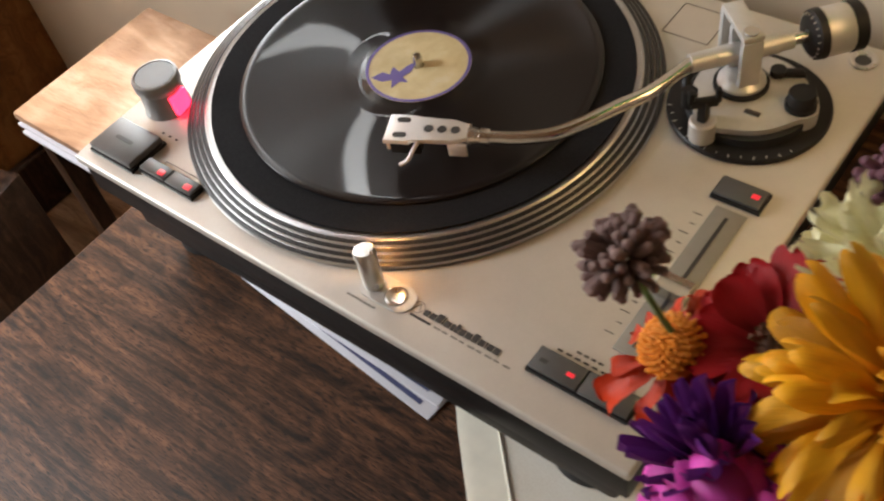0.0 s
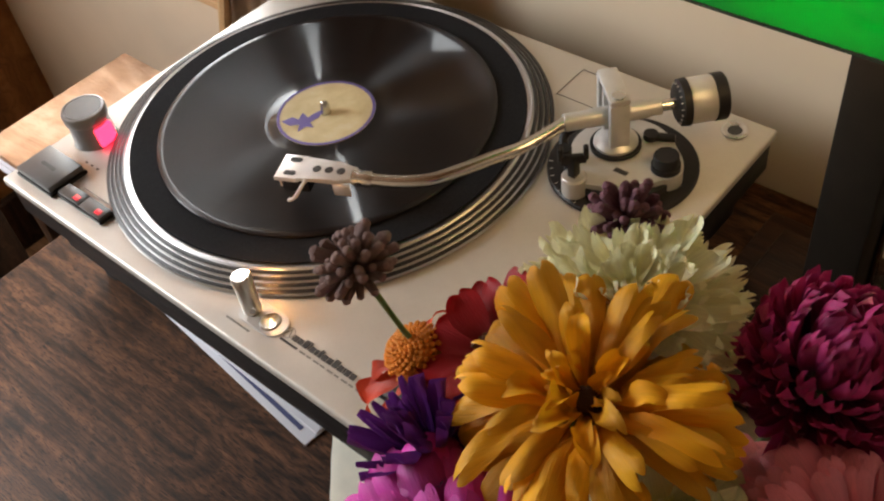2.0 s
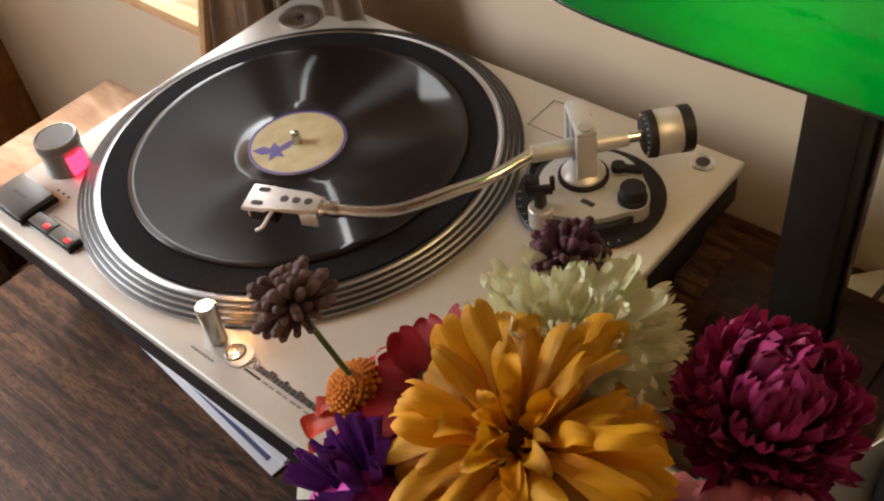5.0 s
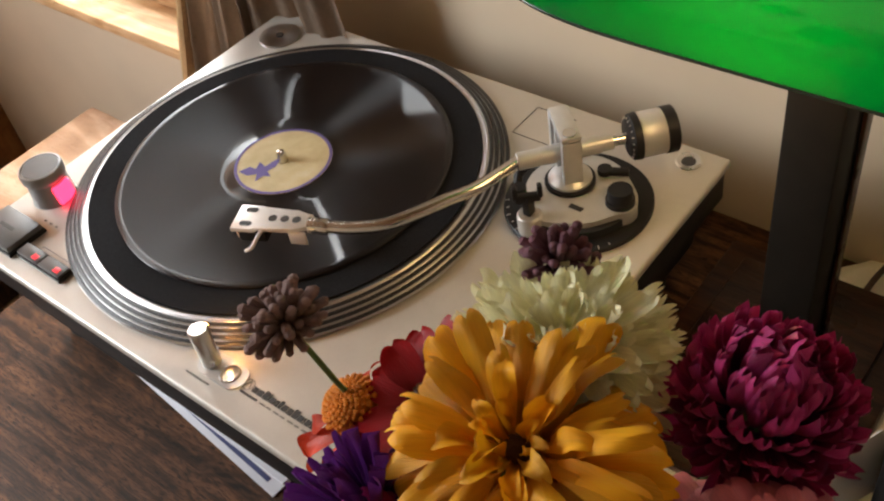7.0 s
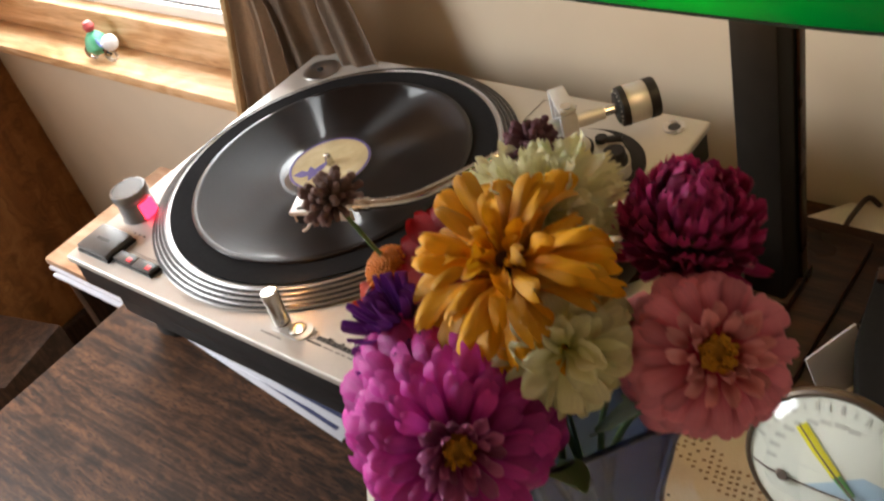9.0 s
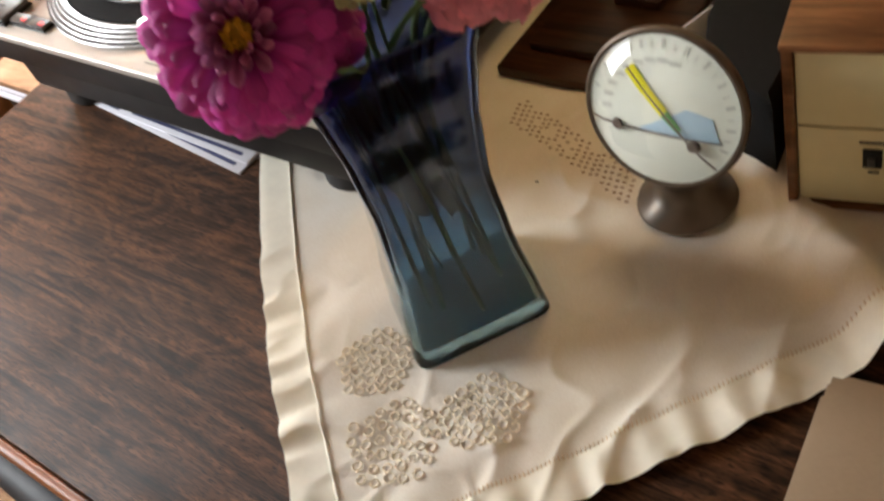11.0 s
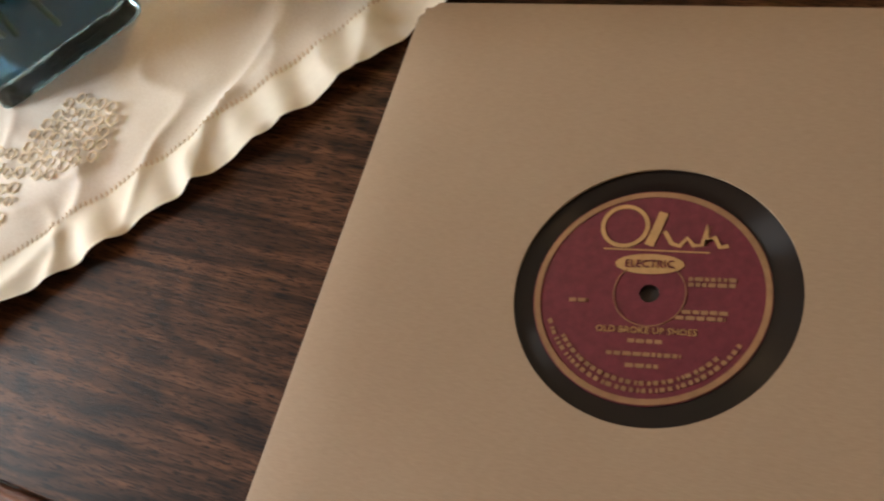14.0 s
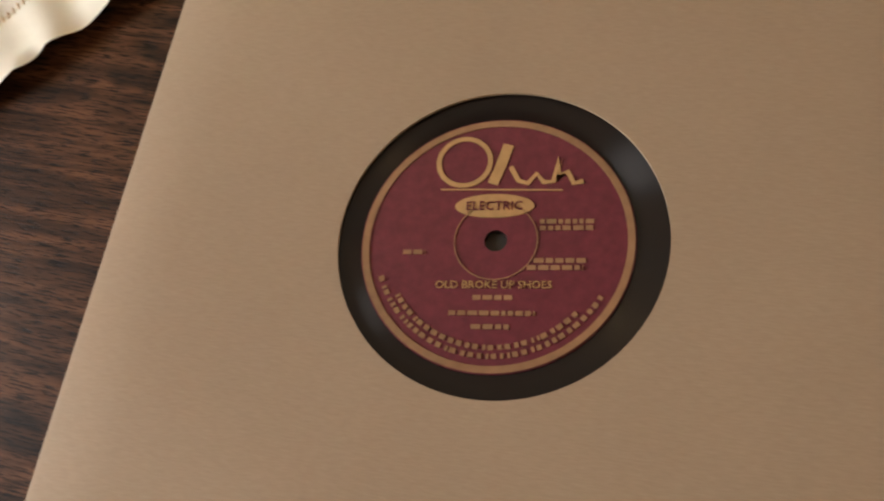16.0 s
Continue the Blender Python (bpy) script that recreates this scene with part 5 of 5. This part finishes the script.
part("needle", strip(B(), (-0.019, 0.026), (0.034, -0.0305), 0.0004, 0.0008, 0.0034, 0.0038), M_BROWN, GA)
part("needle", strip(B(), (-0.044, -0.0085), (0.036, -0.012), 0.0008, 0.0004, 0.0022, 0.0026), M_BROWN, GA)
for hx, hy in (ha, hb):
    part("hub", lathe(B(), [(0.0, 0.0007), (0.0034, 0.0007), (0.0034, 0.004), (0.0028, 0.0048), (0.0, 0.0050)], 20, gm @ pose(hx, hy, 0)), M_BROWN, GA)
bm = B()
for i in range(21):
    a = radians(-25 + i * 9.5)
    r1 = 0.0415 if i % 2 else 0.043
    c, s = math.cos(a), math.sin(a)
    strip(bm, (0.0375 * c, 0.0375 * s), (r1 * c, r1 * s), 0.0009 if i % 2 == 0 else 0.0004, 0.0009 if i % 2 == 0 else 0.0004, 0.0008, 0.0010)
for i in range(9):
    a = radians(75 + i * 13)
    c, s = math.cos(a), math.sin(a)
    strip(bm, (0.031 * c - 0.003, 0.031 * s), (0.031 * c + 0.003, 0.031 * s), 0.0012, 0.0012, 0.0008, 0.0010)
part("printed_scale", bm, plain("faded print", (0.50, 0.49, 0.42), 0.7, 0, 0.2, 60), GA, "faded printed bars round the dial")
k = Mat("domed clear glass")
k.set(Base_Color=(1, 1, 1), Roughness=0.02, IOR=1.45, Transmission_Weight=1.0)
dome = part("glass_dome", lathe(B(), [(GR - 0.0028, 0.0032), (GR - 0.006, 0.0062), (GR * 0.7, 0.0115), (GR * 0.4, 0.0148), (0.0, 0.016), (0.0, 0.0152), (GR * 0.4, 0.014), (GR * 0.7, 0.0107), (GR - 0.0064, 0.0056), (GR - 0.0034, 0.0032)], 64, gm), k.m, GA, "domed clear glass")
dome.visible_shadow = False

# ---- radio ----
RM = pose(0.713, 0.1135, 0.0035, 0, 0, 12)
RA = thing("radio", "small wooden table radio with ivory front panels", "radio", RM)
RW, RD, RH = 0.27, 0.115, 0.122
M_IVORY = plain("ivory panel", (0.70, 0.62, 0.36), 0.5, 0, 0.05, 80, 0.05)
bm = B()
box(bm, 0, 0.006, 0, RD, 0, RH, 0.001)
part("side_panel", bm, M_RADIOWOOD, RA)
part("side_panel", box(B(), RW - 0.006, RW, 0, RD, 0, RH, 0.001), M_RADIOWOOD, RA)
part("top_panel", box(B(), -0.001, RW + 0.001, -0.001, RD, RH + 0.0003, RH + 0.005, 0.0012), M_RADIOWOOD, RA, "plain brown wooden top")
part("bottom_panel", box(B(), 0.0062, RW - 0.0062, 0.001, RD, 0, 0.004), M_RADIOWOOD, RA)
part("upper_panel", box(B(), 0.0065, RW - 0.0065, 0.0035, RD - 0.01, 0.0665, RH, 0.0006), M_IVORY, RA)
part("lower_panel", box(B(), 0.0065, RW - 0.0065, 0.0035, RD - 0.01, 0.0045, 0.0645, 0.0006), M_IVORY, RA)
# Dark filling between the panels, coloured as the shade in the gap.
part("panel_gap", box(B(), 0.0065, RW - 0.0065, 0.006, RD - 0.012, 0.0646, 0.0664), M_INK, RA)
part("switch_plate", box(B(), 0.042, 0.0525, 0.0018, 0.0033, 0.036, 0.0505, 0.0004), M_BLACKP, RA)
part("switch_lever", box(B(), 0.045, 0.049, -0.002, 0.0016, 0.040, 0.046, 0.0006), M_GREYB, RA)
for i, kx in enumerate((0.080, 0.150, 0.215)):
    kn = part("tuning_knob", lathe(B(), [(0.0, 0.0), (0.0125, 0.0), (0.0125, 0.006), (0.0105, 0.007), (0.0095, 0.016), (0.0, 0.016)], 28, pose(kx, 0.0033, 0.033, 90, 0, 0)), M_BLACKP, RA, "black knob with a silver cap")
    part("knob_cap", lathe(B(), [(0.0, 0.0162), (0.009, 0.0162), (0.0086, 0.0178), (0.004, 0.0186), (0.0, 0.0187)], 24, pose(kx, 0.0033, 0.033, 90, 0, 0)), M_METAL, kn)
bm = B()
box(bm, 0.040, 0.054, 0.0028, 0.0034, 0.0545, 0.056)
box(bm, 0.045, 0.051, 0.0028, 0.0034, 0.031, 0.0325)
box(bm, 0.070, 0.091, 0.0028, 0.0034, 0.0535, 0.0555)
part("printed_marks", bm, M_INK, RA)

# ---- black case, card, small things behind ----
M_CASE = plain("black leather", (0.009, 0.009, 0.009), 0.75, 0, 0.3, 200, 0.3, Specular_IOR_Level=0.1)
bc = thing("black_case", "black leather-covered case with a brown top edge", "case", pose(0, 0, 0.0025))
part("case_body", prism(B(), [(0.622, 0.206), (0.640, 0.160), (0.698, 0.132), (0.682, 0.228), (0.700, 0.250), (0.800, 0.274), (0.792, 0.304), (0.612, 0.276)], 0.0, 0.066, 0.005), M_CASE, bc)
part("case_edge", prism(B(), [(0.617, 0.260), (0.795, 0.288), (0.791, 0.300), (0.614, 0.272)], 0.0663, 0.0705, 0.001), M_LAMPWOOD, bc, "brown stitched top edge")
card = tagged(part("folded_paper", box(B(), -0.0008, 0.0008, -0.022, 0.022, 0, 0.048, 0.0004, 2, pose(0.6165, 0.214, 0.003, 8, -14, -28)), M_PAPER, None), "crumpled white slip leaning on the black case", "paper")
cb = thing("clear_box", "small clear plastic box lying on the desk", "box", pose(0.682, 0.352, 0.0, 0, 0, 6))
k = Mat("clear plastic")
k.set(Base_Color=(0.8, 0.8, 0.72), Roughness=0.2, IOR=1.4, Transmission_Weight=0.6)
part("tray", box(B(), -0.035, 0.035, -0.014, 0.014, 0.0005, 0.012, 0.002), k.m, cb)
part("lid", box(B(), -0.036, 0.036, -0.015, 0.015, 0.0123, 0.0165, 0.0015), M_PAPER, cb)
tagged(part("dark_knob", lathe(B(), [(0.0, 0.0), (0.016, 0.0), (0.018, 0.006), (0.012, 0.014), (0.015, 0.024), (0.011, 0.033), (0.0, 0.036)], 28, pose(0.626, 0.352, 0)), M_LEG, None), "dark turned wooden knob standing on the desk", "ornament")
M_CORD = plain("brown cord", (0.05, 0.025, 0.015), 0.6, 0, 0.2, 100)
tagged(part("power_cord", tube(B(), smooth_path([(0.545, 0.335, 0.0026), (0.552, 0.36, 0.004), (0.556, 0.385, 0.012), (0.563, 0.400, 0.020), (0.572, 0.403, 0.012)], 8), 0.0024, 8), M_CORD, None), "brown cord curling up behind the lamp", "cord")

# ---- record in its sleeve ----
SM = pose(0.9248, -0.1165, 0, 0, 0, 5.0)
k = Mat("brown kraft card")
kn1 = k.noise(k.coords(), 420, 4)
kn2 = k.noise(k.coords(), 9, 4)
kf = k.noise(k.coords((1, 8, 1)), 260, 3)
k.set(Base_Color=k.mix(0.4, k.ramp(kn2, [(0.3, (0.315, 0.226, 0.144)), (0.7, (0.372, 0.275, 0.180))]), k.ramp(kf, [(0.3, (0.28, 0.200, 0.126)), (0.7, (0.395, 0.297, 0.196))])), Roughness=0.75)
k.bump(kn1, 0.2, 0.0004)
M_KRAFT = k.m
HOLE = 0.0515


def sleeve_sheet(bm, half, hole, z0, z1, bulge=0.0):
    """A square of card with a round hole through it."""
    n = 96
    tops, lows = [], []
    for z, keep in ((z1, tops), (z0, lows)):
        for f in (0.0, 0.02, 0.35, 0.7, 0.97, 1.0):
            row = []
            for i in range(n):
                a = 2 * math.pi * (i + 0.5) / n
                c, s = math.cos(a), math.sin(a)
                far = half / max(abs(c), abs(s))
                r = hole + (far - hole) * f
                row.append(bm.verts.new((r * c, r * s, z + bulge * (1 - f) * f * 2 - (0.0006 if f == 1.0 and keep is tops else 0))))
            keep.append(row)
    for rows in (tops, lows):
        for a, b in zip(rows, rows[1:]):
            for i in range(n):
                bm.faces.new((a[i], a[(i + 1) % n], b[(i + 1) % n], b[i]))
    for a, b in ((tops[0], lows[0]), (tops[-1], lows[-1])):
        for i in range(n):
            bm.faces.new((a[i], a[(i + 1) % n], b[(i + 1) % n], b[i]))
    return bm


for i, (dx, dy, rz, z0) in enumerate(((0.003, -0.006, -1.2, 0.0004), (-0.0012, -0.003, 0.7, 0.0040))):
    sl = thing("record_sleeve", "plain brown card record sleeve in a short stack", "record sleeve", SM @ pose(dx, dy, z0, 0, 0, rz), "stack of record sleeves")
    part("card", sleeve_sheet(B(), 0.131, HOLE, 0.0, 0.0032), M_KRAFT, sl)
tp = thing("record_sleeve", "brown card sleeve with a round window over the label", "record sleeve", SM @ pose(0, 0, 0.0076), "stack of record sleeves")
part("back_card", box(B(), -0.131, 0.131, -0.131, 0.131, 0.0, 0.0008), M_KRAFT, tp)
part("front_card", sleeve_sheet(B(), 0.1315, HOLE, 0.0034, 0.0044, 0.0006), M_KRAFT, tp)
r2 = thing("sleeved_record", "shellac record with a maroon and gold label in its sleeve", "record", SM @ pose(-0.0012, -0.0008, 0.0085, 0, 0, 5.5))
part("disc", lathe(B(), [(0.0036, 0.0), (0.1235, 0.0), (0.125, 0.0008), (0.1235, 0.0018), (0.0425, 0.0018), (0.0415, 0.0015), (0.0036, 0.0015)], 120, None, True), M_SHELLAC, r2)
k = Mat("maroon label")
mn = k.noise(k.coords(), 300, 3)
k.set(Base_Color=k.ramp(mn, [(0.3, (0.105, 0.012, 0.022)), (0.7, (0.15, 0.02, 0.034))]), Roughness=0.5)
M_MAROON = k.m
M_GOLD = plain("gold print", (0.48, 0.30, 0.13), 0.45, 0.3, 0.2, 300)
M_GOLDD = plain("dull gold print", (0.30, 0.17, 0.085), 0.5, 0.2, 0.25, 300)
lb = part("label", lathe(B(), [(0.0036, 0.0019), (0.0428, 0.0019), (0.0428, 0.0022), (0.0036, 0.0022)], 80, None, True), M_MAROON, r2, "maroon paper label")
# Dark plug in the hole, standing for the shade at its bottom.
part("spindle_hole", lathe(B(), [(0.0, -0.0002), (0.0035, -0.0002), (0.0035, 0.0004), (0.0, 0.0004)], 24), M_INK, lb)
LZ = 0.0023
part("label_ring", ring(B(), 0.0402, 0.0424, LZ, LZ + 0.0002, 80), M_GOLDD, lb, "gold printed ring")
bm = B()
ring(bm, 0.0076, 0.0092, LZ, LZ + 0.0002, 40, pose(-0.0115, 0.0275, 0) @ Matrix.Diagonal((1.0, 1.0, 1, 1)))


def stroke(bm, pts, w, z=LZ):
    """A flat painted stroke along points."""
    ps = [Vector((x, y)) for x, y in pts]
    left, right = [], []
    for i, q in enumerate(ps):
        d = (ps[min(i + 1, len(ps) - 1)] - ps[max(i - 1, 0)]).normalized()
        n = Vector((-d.y, d.x)) * w / 2
        left.append(tuple(q + n))
        right.append(tuple(q - n))
    return prism(bm, left + right[::-1], z, z + 0.0002)


stroke(bm, [(-0.002, 0.0195), (0.0005, 0.0265), (0.0025, 0.0335)], 0.0034)
stroke(bm, [(0.0035, 0.0255), (0.0062, 0.0205), (0.0092, 0.0195), (0.0118, 0.0228), (0.0142, 0.0198), (0.0172, 0.0200), (0.0192, 0.0285), (0.0188, 0.0225), (0.0215, 0.0235), (0.0235, 0.0193), (0.0265, 0.0200)], 0.0016)
stroke(bm, [(-0.0185, 0.0178), (0.020, 0.0170)], 0.0005)
part("emblem", bm, M_GOLD, lb, "large gold curved emblem strokes")
bm = B()
lathe(bm, [(0.0, LZ), (1.0, LZ), (1.0, LZ + 0.0002), (0.0, LZ + 0.0002)], 40, pose(-0.001, 0.0118, 0) @ Matrix.Diagonal((0.0125, 0.0041, 1, 1)))
part("oval", bm, M_GOLD, lb)


def writing(text, x, y, size, mat, parent, z, rz=0, wide=1.0):
    """Real letters laid flat on a thing."""
    data = bpy.data.curves.new("writing", "FONT")
    data.body, data.size, data.extrude, data.align_x, data.resolution_u = text, size, 0.00012, "CENTER", 2
    ob = bpy.data.objects.new("writing", data)
    scene.collection.objects.link(ob)
    bpy.context.view_layer.update()
    me = bpy.data.meshes.new_from_object(ob.evaluated_get(bpy.context.evaluated_depsgraph_get()))
    bpy.data.objects.remove(ob)
    me.materials.clear()
    me.materials.append(mat)
    w = new("writing", me)
    w.parent = parent
    w.matrix_local = pose(x, y, z, 0, 0, rz) @ Matrix.Diagonal((wide, 1, 1, 1))
    return w


writing("ELECTRIC", -0.001, 0.0103, 0.0044, M_MAROON, lb, LZ + 0.00035, 0, 0.95)
writing("OLD BROKE UP SHOES", 0.0, -0.0158, 0.0035, M_GOLD, lb, LZ + 0.0002, 0, 1.0)
bm = B()
for x0, x1, y in ((-0.029, -0.022, -0.0045), (0.0135, 0.030, 0.0055), (0.0135, 0.030, 0.0033), (0.012, 0.028, -0.0075), (0.010, 0.027, -0.0098), (-0.006, 0.006, -0.0195), (-0.013, 0.013, -0.0245), (-0.006, 0.0055, -0.0288)):
    x = x0
    while x < x1:
        w = random.uniform(0.0012, 0.0032)
        box(bm, x, min(x + w, x1), y, y + 0.0015, LZ, LZ + 0.0002)
        x += w + 0.0007
for rr, a0, a1 in ((0.0372, 200, 330), (0.0345, 212, 318)):
    a = a0
    while a < a1:
        w = random.uniform(1.2, 3.4)
        box(bm, rr - 0.0008, rr + 0.0008, -w * rr * 0.0085, w * rr * 0.0085, LZ, LZ + 0.0002, 0, 2, pose(0, 0, 0, 0, 0, a))
        a += w + 1.6
part("small_print", bm, M_GOLDD, lb, "rows of small dull gold printed bars")
part("worn_ring", ring(B(), 0.0128, 0.0131, LZ, LZ + 0.0002, 60), M_GOLDD, lb)

# ---- edge of the desk: yellow box, chair below, toy on the sill ----
yb = thing("yellow_box", "small bright yellow plastic box on the desk", "box", pose(0.962, 0.063, 0.0, 0, 0, 20))
M_YPL = plain("yellow plastic", (0.75, 0.55, 0.04), 0.4, 0, 0.06, 80)
part("box_body", box(B(), -0.032, 0.032, -0.016, 0.016, 0.0005, 0.014, 0.003), M_YPL, yb)
part("box_lid", box(B(), -0.033, 0.033, -0.017, 0.017, 0.0143, 0.019, 0.003), M_YPL, yb)
ch = thing("chair", "black padded chair pushed under the desk", "chair")
M_PAD = plain("black padding", (0.010, 0.010, 0.012), 0.6, 0, 0.3, 150, 0.3)
part("armrest", tube(B(), smooth_path([(0.10, -0.266, -0.125), (0.28, -0.270, -0.12), (0.45, -0.279, -0.115), (0.60, -0.29, -0.12)], 8), lambda t: 0.020 - 0.004 * abs(2 * t - 1), 16), M_PAD, ch)
for lx in (0.26, 0.54):
    part("armrest_post", tube(B(), [(lx, -0.272, -0.135), (lx + 0.01, -0.24, -0.46)], 0.009, 10), M_PAD, ch)
part("seat", box(B(), 0.20, 0.62, -0.30, 0.10, -0.50, -0.44, 0.02, 3), M_PAD, ch)
part("chair_column", tube(B(), [(0.41, -0.01, -0.5005), (0.41, -0.01, -0.70)], 0.025, 16), M_BLACKP, ch)
for i in range(5):
    a = 2 * math.pi * i / 5
    part("chair_foot", tube(B(), [(0.41, -0.01, -0.69), (0.41 + 0.27 * math.cos(a), -0.01 + 0.27 * math.sin(a), -0.722)], 0.016, 10), M_BLACKP, ch)
ty = thing("toy_figure", "small painted toy ornament standing on the window sill", "ornament", pose(-0.565, 0.395, -0.0155))
part("ornament_body", lathe(B(), [(0.0, 0.010), (0.012, 0.010), (0.019, 0.020), (0.015, 0.034), (0.008, 0.042), (0.0, 0.044)], 20), plain("green paint", (0.10, 0.42, 0.24), 0.4, 0, 0.3, 90), ty, "green painted rider")
part("ornament_top", lathe(B(), [(0.0, 0.0442), (0.007, 0.046), (0.009, 0.053), (0.006, 0.060), (0.0, 0.062)], 16), plain("red paint", (0.42, 0.06, 0.06), 0.4, 0, 0.3, 90), ty, "small red top")
part("ornament_bar", tube(B(), smooth_path([(0.010, -0.004, 0.034), (0.022, -0.006, 0.026), (0.036, -0.006, 0.030)], 5), 0.0032, 8), plain("blue paint", (0.16, 0.25, 0.55), 0.4, 0, 0.3, 90), ty, "blue painted bar")
M_TOYW = plain("white paint", (0.70, 0.72, 0.76), 0.35, 0.2, 0.2, 90)
part("ornament_shield", lathe(B(), [(0.0, 0.004), (0.009, 0.003), (0.0125, 0.0), (0.0115, -0.001), (0.0, 0.002)], 20, pose(0.047, -0.004, 0.034, 70, 0, 55)), M_TOYW, ty, "white curved front shield")
for wx, wy in ((-0.012, -0.008), (0.034, -0.004)):
    part("ornament_wheel", ring(B(), 0.0075, 0.0115, -0.002, 0.002, 28, pose(wx, wy, 0.0117, 88, 0, 20)), M_METAL, ty)
part("ornament_strut", tube(B(), [(-0.012, -0.006, 0.012), (0.004, -0.003, 0.020), (0.034, -0.004, 0.012)], 0.002, 8), M_BLACKP, ty)
dk = thing("wooden_pedestal", "dark wooden furniture foot standing on the floor", "pedestal", pose(-0.80, 0.06, FLOOR_Z, 0, 0, 14))
part("pedestal_base", box(B(), -0.13, 0.13, -0.10, 0.10, 0.0, 0.03, 0.006), M_LEG, dk)
part("pedestal_column", box(B(), -0.10, 0.10, -0.075, 0.075, 0.0303, 0.30, 0.005), M_LEG, dk)
